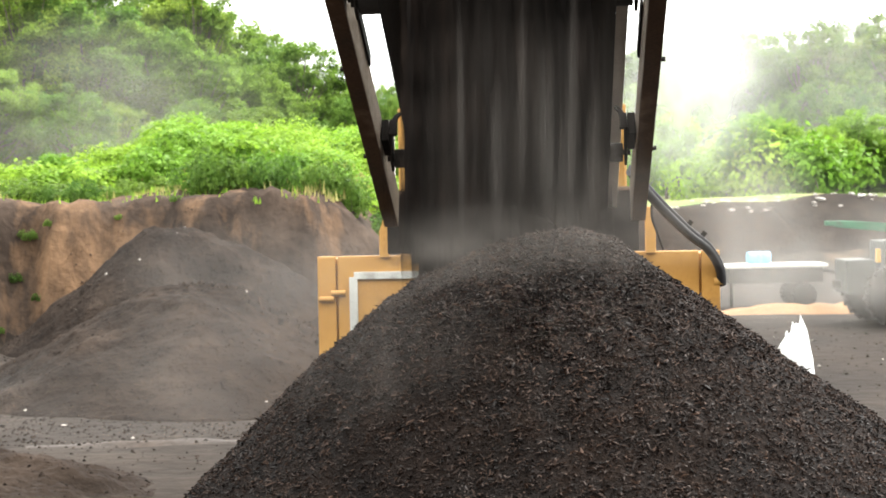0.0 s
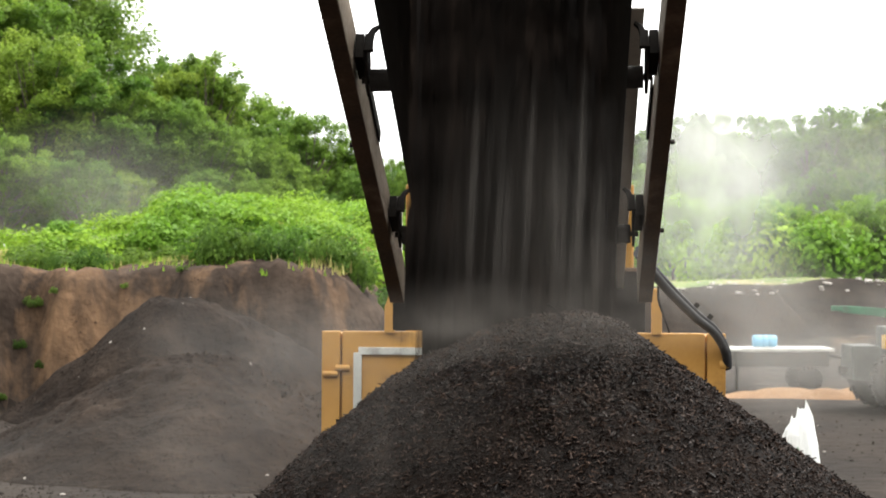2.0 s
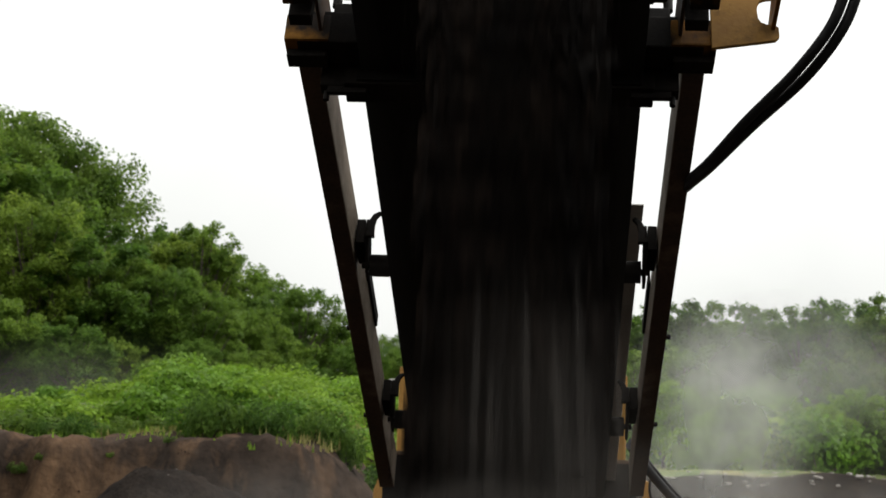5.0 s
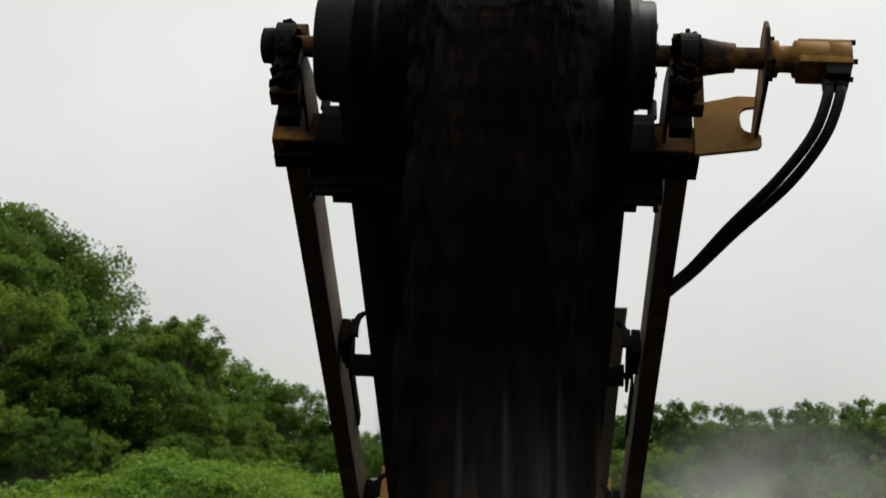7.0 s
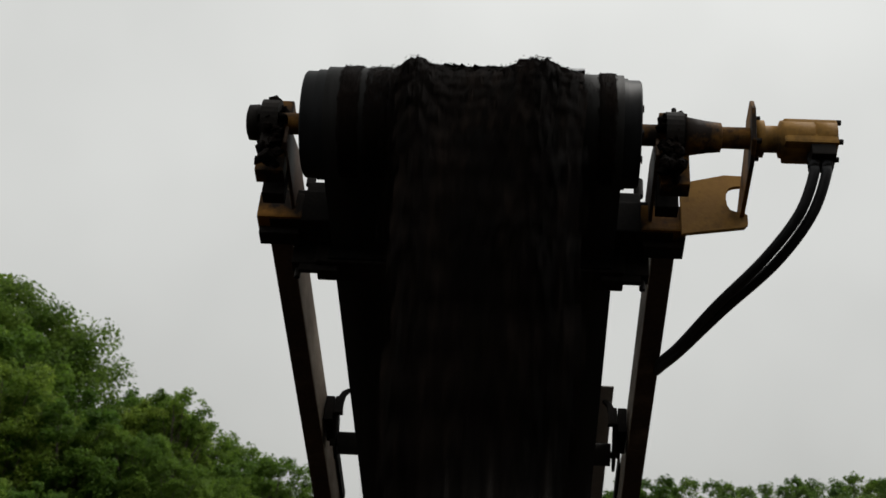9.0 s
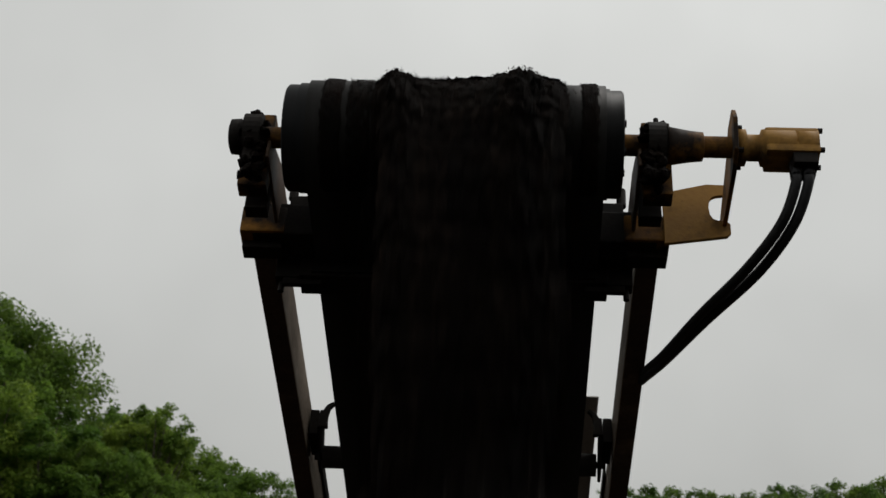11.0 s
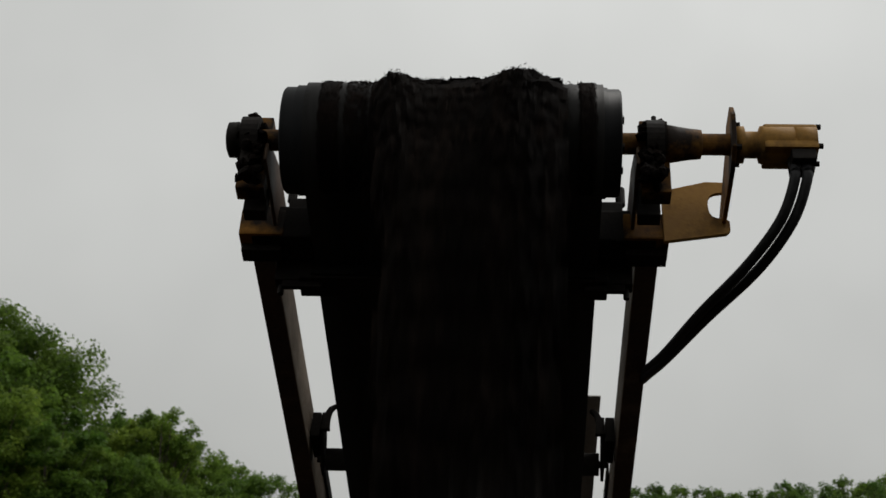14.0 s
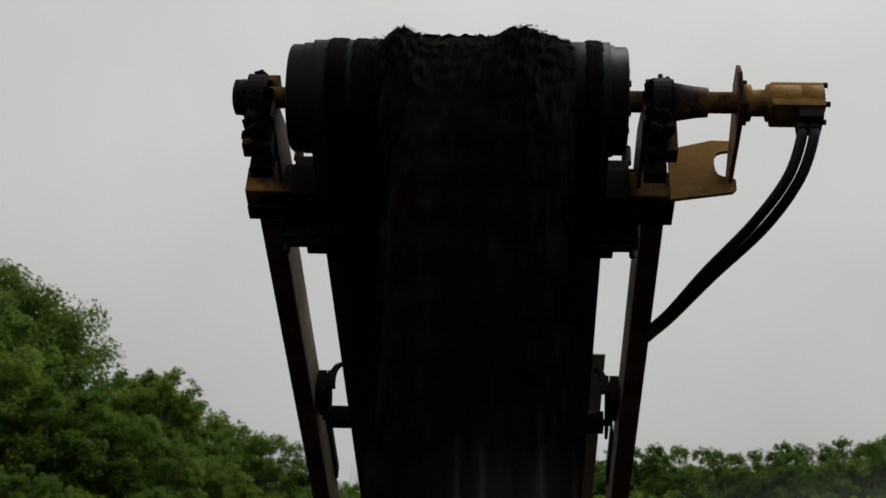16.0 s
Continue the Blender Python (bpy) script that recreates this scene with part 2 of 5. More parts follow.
def plate(outline, thick, axis="y", bevel=0.003):
    """A flat plate: an outline in two coordinates, given thickness along the third, centred on it."""
    bm = bmesh.new()
    lay = {"y": lambda u, v, w: (u, w, v), "x": lambda u, v, w: (w, u, v), "z": lambda u, v, w: (u, v, w)}[axis]
    a = [bm.verts.new(lay(u, v, -thick / 2)) for u, v in outline]
    b = [bm.verts.new(lay(u, v, thick / 2)) for u, v in outline]
    bm.faces.new(a)
    bm.faces.new(b)
    for i in range(len(a)):
        bm.faces.new((a[i], a[(i + 1) % len(a)], b[(i + 1) % len(a)], b[i]))
    if bevel:
        bmesh.ops.bevel(bm, geom=list(bm.edges), offset=bevel, segments=1, affect="EDGES")
    return bm


def tube(points, r, sides=10, name="tube"):
    """A bent tube along points, smoothed."""
    pts = [Vector(p) for p in points]
    line = []
    for i in range(len(pts) - 1):
        p0, p1, p2, p3 = pts[max(i - 1, 0)], pts[i], pts[i + 1], pts[min(i + 2, len(pts) - 1)]
        for k in range(8):
            t = k / 8
            line.append(0.5 * ((2 * p1) + (p2 - p0) * t + (2 * p0 - 5 * p1 + 4 * p2 - p3) * t * t + (3 * p1 - p0 - 3 * p2 + p3) * t ** 3))
    line.append(pts[-1])
    bm = bmesh.new()
    rings = []
    for i, p in enumerate(line):
        d = (line[min(i + 1, len(line) - 1)] - line[max(i - 1, 0)]).normalized()
        q = d.to_track_quat("Z", "Y")
        rings.append([bm.verts.new(p + q @ Vector((r * math.cos(2 * math.pi * k / sides), r * math.sin(2 * math.pi * k / sides), 0))) for k in range(sides)])
    for a, b in zip(rings, rings[1:]):
        for k in range(sides):
            f = bm.faces.new((a[k], a[(k + 1) % sides], b[(k + 1) % sides], b[k]))
            f.smooth = True
    bm.faces.new(rings[0])
    bm.faces.new(rings[-1])
    return bm


def thing(name, label, category, m=Matrix(), group="", kind=""):
    ob = new(name)
    ob.matrix_world = m
    return tagged(ob, label, category, group, kind)


def at(x=0, y=0, z=0, rx=0, ry=0, rz=0):
    return pose(x, y, z, rx, ry, rz)


def smooth_step(a, b, v):
    t = min(1.0, max(0.0, (v - a) / (b - a)))
    return t * t * (3 - 2 * t)


# ---- ground: one sheet, with the cut bank and the green rise behind it ----
def bank_edge(x):
    """How far off the cut bank's foot lies at x."""
    return 22.6 + 0.5 * noise.noise((x * 0.35, 3.1, 0)) + 0.35 * noise.noise((x * 1.1, 7.7, 0)) + 0.2 * noise.noise((x * 2.9, 1.7, 0)) + 0.1 * noise.noise((x * 7, 4.7, 0)) + 1.6 * smooth_step(-2.6, -0.6, x)


def ground_height(x, y):
    z = 0.05 * noise.noise((x * 0.3, y * 0.3, 0)) + 0.02 * noise.noise((x * 1.3, y * 1.3, 5))
    if y < 12:
        z *= 0.5
    # the cut bank on the one side, up to the plateau with its shrubs
    side = 1 - smooth_step(-1.9, 0.6, x)
    foot = bank_edge(x)
    face = smooth_step(foot, foot + 1.1, y + 0.4 * noise.noise((x * 0.7, y * 0.5, 2)) + 0.12 * noise.noise((x * 4, y * 3, 6)))
    rise = 2.1 * face + 0.45 * smooth_step(26, 36, y) + 0.62 * math.exp(-((x + 4.6) / 2.6) ** 2) * smooth_step(27, 34, y) * (1 - smooth_step(38, 50, y)) + 2.0 * smooth_step(90, 250, y)
    rise += face * (0.11 * noise.noise((x * 5, y * 5, 3)) + 0.25 * noise.noise((x * 0.5, y * 0.5, 9)) + 0.08 * noise.noise((x * 2, y * 2, 1)))
    # the long low bank across the yard on the other side
    far = 1.75 * smooth_step(43, 46.5, y + 0.8 * noise.noise((x * 0.25, 0, 4))) + 2.0 * smooth_step(55, 110, y) + 4 * smooth_step(110, 250, y)
    far += smooth_step(43, 47, y) * 0.35 * noise.noise((x * 0.4, y * 0.4, 8))
    # unseen rise behind the camera, added to keep skylight off the front faces
    behind = 11 * smooth_step(-2.5, -11, y) + 12 * smooth_step(-11, -60, y)
    return z + side * rise + (1 - side) * far + behind


def spread(lo, hi, step):
    n = max(1, round((hi - lo) / step))
    return [lo + (hi - lo) * i / n for i in range(n)]


def build_ground():
    xs = spread(-900, -100, 100) + spread(-100, -30, 10) + spread(-30, -9, 1.5) + spread(-9, 2, 0.16) + spread(2, 30, 0.6) + spread(30, 100, 7) + spread(100, 900, 100) + [900]
    ys = spread(-900, -100, 100) + spread(-100, -16, 6) + spread(-16, 8, 1) + spread(8, 21, 0.3) + spread(21, 26, 0.13) + spread(26, 60, 0.6) + spread(60, 130, 5) + spread(130, 1500, 100) + [1500]
    verts = [(x, y, ground_height(x, y)) for y in ys for x in xs]
    w = len(xs)
    faces = [(j * w + i, j * w + i + 1, (j + 1) * w + i + 1, (j + 1) * w + i) for j in range(len(ys) - 1) for i in range(w - 1)]
    ob = from_lists("ground", verts, faces, M_SOIL, smooth=True)
    ob.data.materials.append(M_BANK)
    ob.data.materials.append(M_TURF)
    ob.data.materials.append(M_HEAP)
    for p in ob.data.polygons:
        x, y, z = p.center
        if 21 < y < 60 and x < 1.5 and z > 0.15 and p.normal.z < 0.93:
            p.material_index = 1
        elif x < 0.4 and y > 21 and z > 0.25:
            p.material_index = 1 if y < bank_edge(x) + 2.0 else 2
        elif y > 47:
            p.material_index = 2
        elif y > 42 and z > 0.3:
            p.material_index = 3
    tagged(ob, "dark trampled compost yard soil with a cut earth bank", "ground", kind="structure")


build_ground()

# ---- the mulch pile ----
PILE = (0.335, 3.9, 1.915)
LEFT = [(0, 0), (0.12, 0.025), (0.23, 0.06), (0.38, 0.118), (0.47, 0.17), (0.63, 0.31), (0.865, 0.55), (1.1, 0.77), (2.45, 1.93)]
RIGHT = [(0, 0), (0.11, 0.035), (0.19, 0.095), (0.29, 0.17), (0.46, 0.29), (0.54, 0.355), (0.71, 0.48), (2.6, 1.93)]


def drop(table, d):
    for (a, u), (b, v) in zip(table, table[1:]):
        if d <= b:
            return u + (v - u) * (d - a) / (b - a)
    return table[-1][1] + (d - table[-1][0]) * 0.7


def pile_height(x, y):
    dx, dy = x - PILE[0], y - PILE[1]
    d = math.hypot(dx, dy)
    w = 0.5 + 0.5 * (dx / d if d > 1e-6 else 0)
    w = w * w * (3 - 2 * w)
    z = PILE[2] - (1 - w) * drop(LEFT, d) - w * drop(RIGHT, d)
    amp = min(1, d * 3)
    z += amp * (0.022 * noise.noise((x * 3, y * 3, 0)) + 0.014 * noise.noise((x * 9, y * 9, 3)) + 0.008 * noise.noise((x * 24, y * 24, 6)))
    return z


def build_pile():
    pile = thing("mulch_pile", "steep cone of dark brown shredded bark mulch under the conveyor", "mulch pile", at(PILE[0], PILE[1], 0))
    rings, sides = 110, 300
    verts, faces = [], []
    for j in range(rings):
        r = 0.004 + 2.75 * (j / (rings - 1)) ** 1.25
        for i in range(sides):
            a = 2 * math.pi * i / sides
            x, y = r * math.cos(a), r * math.sin(a)
            verts.append((x, y, max(-0.1, pile_height(x + PILE[0], y + PILE[1]))))
    for j in range(rings - 1):
        for i in range(sides):
            k = (i + 1) % sides
            faces.append((j * sides + i, (j + 1) * sides + i, (j + 1) * sides + k, j * sides + k))
    faces.append(tuple(range(sides)))
    from_lists("body", verts, faces, M_MULCH, pile, smooth=True)
    # loose chips on the slope, most of them on the side of the yard
    rng = random.Random(4)
    verts, faces = [], []
    count = 0
    while count < 125000:
        a = rng.uniform(0, 2 * math.pi)
        r = rng.random() ** 0.62 * 1.75
        x, y = PILE[0] + r * math.cos(a), PILE[1] + r * math.sin(a)
        if y > PILE[1] + 0.5 or (y > PILE[1] + 0.12 and rng.random() < 0.6):
            continue
        z = pile_height(x, y)
        if z < 0.85:
            continue
        chip(verts, faces, rng, (x - PILE[0], y - PILE[1], z + rng.uniform(-0.003, 0.005)), rng.choice((0.25, 0.32, 0.4, 0.48, 0.56, 0.66, 0.82)), flat=0.75)
        count += 1
    tagged(from_lists("chip_layer", verts, faces, M_CHIP, pile), kind="stuff")


def chip(verts, faces, rng, at_point, size, flat=1.0):
    """One splintered chip: a thin wedge with five corners."""
    length, width, thick = size * rng.uniform(0.012, 0.034), size * rng.uniform(0.0035, 0.010), size * rng.uniform(0.002, 0.006)
    q = Euler((rng.gauss(0, 0.6) * flat, rng.gauss(0, 0.6) * flat, rng.uniform(0, 6.283))).to_matrix()
    k = len(verts)
    p = Vector(at_point)
    for c in ((-length / 2, -width / 2, 0), (-length / 2, width / 2, 0), (length / 2, rng.uniform(-0.4, 0.4) * width, 0), (-length * 0.2, 0, thick), (length * 0.25, 0, thick * 0.8)):
        verts.append(tuple(p + q @ Vector(c)))
    faces += [(k, k + 2, k + 1), (k, k + 1, k + 3), (k, k + 3, k + 4), (k, k + 4, k + 2), (k + 1, k + 2, k + 4), (k + 1, k + 4, k + 3)]


build_pile()


# ---- the stacking conveyor: local x across, y down along it, z square to the belt ----
CONVEYOR = pose(0.136, 4.70, 3.595, -25.5, -0.15, -4.35)
conveyor = thing("stacking_conveyor", "soiled ochre and brown steel stacking conveyor with a black belt", "conveyor", CONVEYOR)
R_DRUM = 0.168
RUN = 4.42


for side in (-1, 1):
    rail = part("side_rail", box((0.012, 3.5, 0.19), at(side * 0.60, 2.05, -0.015), 0.003), M_WEB_LIT, conveyor, "grimy brown steel side rail with a web coloured as sky-lit")
    for z in (-0.107, 0.076):
        part("flange", box((0.07, 3.5, 0.012), at(side * 0.632, 2.05, z), 0.003), M_RAIL, rail)
    for y in (0.9, 2.35, 3.6):
        part("stiffener", box((0.055, 0.012, 0.165), at(side * 0.635, y, -0.015), 0.002), M_RAIL, rail)
    for y in (2.28, 3.1):
        part("bolt", rod((side * 0.667, y, -0.06), (side * 0.69, y, -0.06), 0.012, 6), M_STEEL, rail)
    # a strip bolted inside each rail
    part("wear_strip", box((0.01, 0.42, 0.06), at(side * 0.588, 2.25, 0.085), 0.002), M_STEEL, rail)
    # head plates that carry the drum
    cheek = part("cheek_plate", plate([(-0.02, -0.1), (0.5, -0.12), (0.5, 0.07), (0.2, 0.07), (0.05, 0.01), (-0.02, -0.03)], 0.012, "x"), M_RAIL, conveyor)
    cheek.matrix_basis = at(side * 0.575, 0, 0)
    mount = part("bearing_mount", box((0.09, 0.06, 0.30), at(side * 0.618 + (0.012 if side > 0 else 0), 0.05, -0.03), 0.006), M_YELLOW_DIRTY, conveyor)
    part("mount_foot", box((0.07, 0.05, 0.16), at(side * 0.612, 0.13, -0.12), 0.004), M_STEEL, mount)
    hub = bmesh.new()
    add_rod(hub, (side * 0.60, 0, 0), (side * 0.655, 0, 0), 0.074, 24)
    add_box(hub, (0.05, 0.10, 0.16), at(side * 0.628, 0.02, -0.04), 0.012)
    add_rod(hub, (side * 0.655, 0, 0), (side * 0.672, 0, 0), 0.055, 20)
    add_rod(hub, (side * 0.63, 0, 0.07), (side * 0.63, 0, 0.115), 0.008, 8)
    bearing = part("bearing_block", hub, M_STEEL, conveyor, "bearing caked with dark mulch")
    part("grease_cap", lathe([(side * 0.655, 0.028), (side * 0.668, 0.058), (side * 0.698, 0.056), (side * 0.704, 0.04)] if side < 0 else
                             [(0.66, 0.062), (0.70, 0.055), (0.73, 0.05), (0.77, 0.046), (0.775, 0.03)], 20), M_STEEL if side < 0 else M_YELLOW_DIRTY, bearing)
    # lumps of mulch caked on the bearing and its mount
    rng = random.Random(20 + side)
    caked = bmesh.new()
    for _ in range(70):
        p = Vector((side * rng.uniform(0.59, 0.65), rng.uniform(-0.055, 0.02), rng.uniform(-0.17, 0.05)))
        bmesh.ops.create_icosphere(caked, subdivisions=1, radius=rng.uniform(0.012, 0.024), matrix=Matrix.Translation(p) @ Euler((rng.random() * 6, rng.random() * 6, 0)).to_matrix().to_4x4() @ Matrix.Diagonal((1, 1, 0.6, 1)))
    for v in caked.verts:
        v.co += Vector((rng.uniform(-1, 1), rng.uniform(-1, 1), rng.uniform(-1, 1))) * 0.005
    tagged(part("caked_mulch", caked, M_MULCH, bearing, "dark mulch caked on the bearing"), kind="stuff")

# ochre beam: its middle is coloured dark for curtain shade and dirt, the lit ends ochre
beam = part("head_beam", box((1.30, 0.11, 0.13), at(0, 0.345, -0.085), 0.008), M_STEEL, conveyor, "soiled cross beam coloured dark where it is shaded")
for side in (-1, 1):
    part("lit_beam_end", box((0.145, 0.115, 0.105), at(side * 0.618, 0.338, -0.095), 0.008), M_YELLOW_DIRTY, beam, "ochre lit end of the beam")
    part("lower_lug", box((0.13, 0.06, 0.05), at(side * 0.62, 0.36, -0.15), 0.004), M_STEEL, beam)
    part("corner_block", box((0.12, 0.13, 0.11), at(side * 0.49, 0.40, 0.0), 0.006), M_STEEL, beam)
    part("guard_plate", box((0.13, 0.02, 0.24), at(side * 0.49, 0.43, -0.13), 0.004), M_STEEL, beam)
    part("pin", rod((side * 0.545, 0.36, 0.06), (side * 0.545, 0.36, 0.13), 0.016, 12), M_STEEL, beam)
# belt scraper behind the drum
scraper = part("belt_scraper", box((1.0, 0.10, 0.07), at(0.0, 0.45, -0.195), 0.006), M_STEEL, conveyor)
part("scraper_blade", box((0.92, 0.02, 0.10), at(0, 0.40, -0.17), 0.003), M_RUBBER, scraper)
for side in (-1, 1):
    part("scraper_arm", box((0.09, 0.05, 0.14), at(side * 0.535, 0.44, -0.155), 0.006), M_STEEL, scraper)
    part("adjusting_bolt", rod((side * 0.56, 0.45, -0.22), (side * 0.56, 0.45, -0.26), 0.01, 8), M_STEEL, scraper)

# cross tubes between the belt runs, with their hooked brackets
for y in (1.68, 3.02):
    roller = part("cross_tube", lathe([(-0.53, 0.01), (-0.53, 0.044), (0.53, 0.044), (0.53, 0.01)], 24), M_STEEL, conveyor)
    roller.matrix_basis = at(0, y, -0.118)
    for side in (-1, 1):
        bracket = part("roller_bracket", plate([(-0.02, 0.02), (0.05, 0.02), (0.1, -0.02), (0.15, -0.1), (0.15, -0.17), (0.07, -0.17), (0.0, -0.08), (-0.02, -0.04)], 0.012, "x"), M_STEEL, conveyor)
        bracket.matrix_basis = at(side * 0.545, y - 0.075, 0.02)
        part("bracket_pad", box((0.035, 0.16, 0.11), at(side * 0.027, 0.07, -0.03), 0.004), M_STEEL, bracket)
        part("hook", plate([(0.01, -0.03), (0.0, 0.04), (-0.018, 0.075), (-0.042, 0.09), (-0.052, 0.08), (-0.03, 0.062), (-0.024, 0.03), (-0.03, -0.03)], 0.02, "y"), M_STEEL, bracket).matrix_basis = at(0, -0.01, -0.03, 0, 0, 0 if side > 0 else 180)
        part("shaft_end", rod((side * -0.03, 0.075, -0.138), (side * 0.02, 0.075, -0.138), 0.014, 8), M_STEEL, bracket)

# troughed carrying rollers under the upper belt
for y in (0.75, 1.55, 2.35, 3.15, 3.95):
    for side, tilt in ((-1, 18), (0, 0), (1, -18)):
        idler = part("carrying_roller", lathe([(-0.16, 0.01), (-0.16, 0.045), (0.16, 0.045), (0.16, 0.01)], 16), M_STEEL, conveyor)
        idler.matrix_basis = at(side * 0.31, y, 0.085 + abs(side) * 0.03, 0, tilt, 0)

# side skirt over the belt
part("skirt_plate", box((0.05, RUN - 1.6, 0.006), at(0.511, 1.53 + (RUN - 1.6) / 2, 0.10), 0.002), M_GALV, conveyor, "dusty galvanised skirt plate")
part("skirt_plate", box((0.006, RUN - 1.6, 0.2), at(-0.46, 1.53 + (RUN - 1.6) / 2, 0.38), 0.002), M_GALV, conveyor)


def belt_mesh():
    """A closed band round the head drum and the tail drum; the upper run is troughed."""
    line = []
    r = R_DRUM + 0.002
    for i in range(24):
        line.append((RUN - RUN * i / 24, r))
    for i in range(25):
        a = math.pi / 2 + math.pi * i / 24
        line.append((r * math.cos(a), r * math.sin(a)))
    for i in range(1, 24):
        line.append((RUN * i / 24, -r))
    for i in range(25):
        a = -math.pi / 2 + math.pi * i / 24
        line.append((RUN + r * math.cos(a), r * math.sin(a)))
    bm = bmesh.new()
    cross = [-0.447, -0.35, -0.2, 0, 0.2, 0.35, 0.465]
    rings = []
    n = len(line)
    for j, (y, z) in enumerate(line):
        a, b = line[(j - 1) % n], line[(j + 1) % n]
        nrm = Vector((0, b[1] - a[1], -(b[0] - a[0]))).normalized()
        lift = smooth_step(0.1, 0.9, y) * (1 if z > r * 0.98 else 0) * (1 - smooth_step(RUN - 0.6, RUN, y))
        outer = [bm.verts.new(Vector((x, y, z + lift * max(0, abs(x) - 0.18) * 0.35)) - nrm * -0.012) for x in cross]
        inner = [bm.verts.new(Vector((x, y, z + lift * max(0, abs(x) - 0.18) * 0.35))) for x in reversed(cross)]
        rings.append(outer + inner)
    for j in range(n):
        p, q = rings[j], rings[(j + 1) % n]
        for i in range(len(p)):
            k = (i + 1) % len(p)
            f = bm.faces.new((p[i], p[k], q[k], q[i]))
            f.smooth = True
    return bm


part("belt", belt_mesh(), M_RUBBER, conveyor, "black rubber belt dusted with mulch")


def drum_mesh():
    return lathe([(-0.52, 0.05), (-0.52, R_DRUM - 0.006), (-0.514, R_DRUM), (-0.48, R_DRUM), (-0.478, R_DRUM + 0.005), (0.478, R_DRUM + 0.005), (0.48, R_DRUM), (0.514, R_DRUM), (0.52, R_DRUM - 0.006), (0.52, 0.05)], 48)


drum = part("head_drum", drum_mesh(), M_LAGGING, conveyor, "scuffed grey head drum")
part("shaft", rod((-0.62, 0, 0), (0.86, 0, 0), 0.034, 24), M_YELLOW_DIRTY, drum, "ochre drive shaft")
for k in range(6):
    a = k * math.pi / 3
    for side in (-1, 1):
        part("hub_bolt", rod((side * 0.515, 0.09 * math.cos(a), 0.09 * math.sin(a)), (side * 0.53, 0.09 * math.cos(a), 0.09 * math.sin(a)), 0.012, 6), M_STEEL, drum)


def film_mesh(bands, seed):
    """Crumbs pressed on the belt in ragged bands that go round with the drum; each band: from, to, how bare."""
    rng = random.Random(seed)
    verts, faces = [], []
    turns = 150
    for lo, hi, bare in bands:
        cols = max(3, round((hi - lo) / 0.011))
        k0 = len(verts)
        for j in range(turns):
            a = 2 * math.pi * j / turns
            for i in range(cols + 1):
                x = lo + (hi - lo) * i / cols
                if i in (0, cols):
                    x += rng.uniform(-0.006, 0.006)
                lump = 0.5 + 0.5 * noise.noise((x * 14, 3 * math.cos(a), 3 * math.sin(a) + seed))
                r = R_DRUM + (0.012 if i in (0, cols) else 0.0145 + 0.005 * lump + rng.uniform(0, 0.003))
                verts.append((x, r * math.cos(a), r * math.sin(a)))
        for j in range(turns):
            for i in range(cols):
                if rng.random() < bare:
                    continue
                p, q = k0 + j * (cols + 1) + i, k0 + ((j + 1) % turns) * (cols + 1) + i
                faces.append((p, p + 1, q + 1, q))
    for _ in range(900):
        lo, hi, bare = rng.choice(bands)
        a, x = rng.uniform(0, 6.283), rng.uniform(lo, hi)
        r = R_DRUM + 0.018
        chip(verts, faces, rng, (x, r * math.cos(a), r * math.sin(a)), rng.choice((0.25, 0.4, 0.6)))
    return verts, faces


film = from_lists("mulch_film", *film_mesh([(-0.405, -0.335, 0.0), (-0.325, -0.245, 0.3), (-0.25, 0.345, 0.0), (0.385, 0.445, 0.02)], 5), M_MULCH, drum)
tagged(film, "thin layer of dark mulch pressed on the belt", kind="stuff")
tail = part("tail_drum", drum_mesh(), M_LAGGING, conveyor)
tail.matrix_basis = at(0, RUN, 0)

# drive: torque arm in its notched bracket, hydraulic motor
notched = [(0.655, -0.165), (0.855, -0.13), (0.868, -0.115), (0.868, -0.075), (0.858, -0.068), (0.828, -0.066), (0.812, -0.058), (0.803, -0.04), (0.80, -0.01), (0.803, 0.02), (0.812, 0.036), (0.828, 0.044), (0.868, 0.046), (0.872, 0.07), (0.87, 0.09), (0.80, 0.092), (0.655, 0.05)]
part("torque_bracket", plate(notched, 0.014, "y", 0.002), M_YELLOW_OLD, conveyor, "ochre notched bracket plate").matrix_basis = at(0.016, 0.28, 0.0)
arm = part("torque_arm", plate([(-0.085, 0.05), (-0.06, 0.105), (0.03, 0.105), (0.09, 0.05), (0.33, -0.03), (0.33, -0.075), (0.26, -0.09), (0.02, -0.09), (-0.06, -0.06)], 0.014, "x", 0.002), M_YELLOW_DIRTY, conveyor)
arm.matrix_basis = at(0.865, 0, 0)
motor = part("hydraulic_motor", lathe([(0.872, 0.03), (0.872, 0.058), (0.90, 0.058), (0.905, 0.042), (0.945, 0.042), (0.95, 0.058), (0.96, 0.06), (1.05, 0.06), (1.052, 0.056), (1.056, 0.056), (1.058, 0.06), (1.12, 0.06), (1.125, 0.03)], 28), M_YELLOW_OLD, conveyor, "ochre hydraulic motor")
part("motor_block", box((0.165, 0.105, 0.098), at(1.04, 0, -0.006), 0.01), M_YELLOW_OLD, motor)
part("port_block", box((0.075, 0.09, 0.05), at(1.075, 0, -0.07), 0.006), M_STEEL, motor)
for dy, dz in ((0.04, 0.04), (-0.04, 0.04), (0.04, -0.04), (-0.04, -0.04)):
    part("motor_bolt", rod((1.12, dy, dz), (1.135, dy, dz), 0.009, 6), M_STEEL, motor)
    part("flange_bolt", rod((0.872, dy, dz * 1.15), (0.889, dy, dz * 1.15), 0.009, 6), M_STEEL, motor)
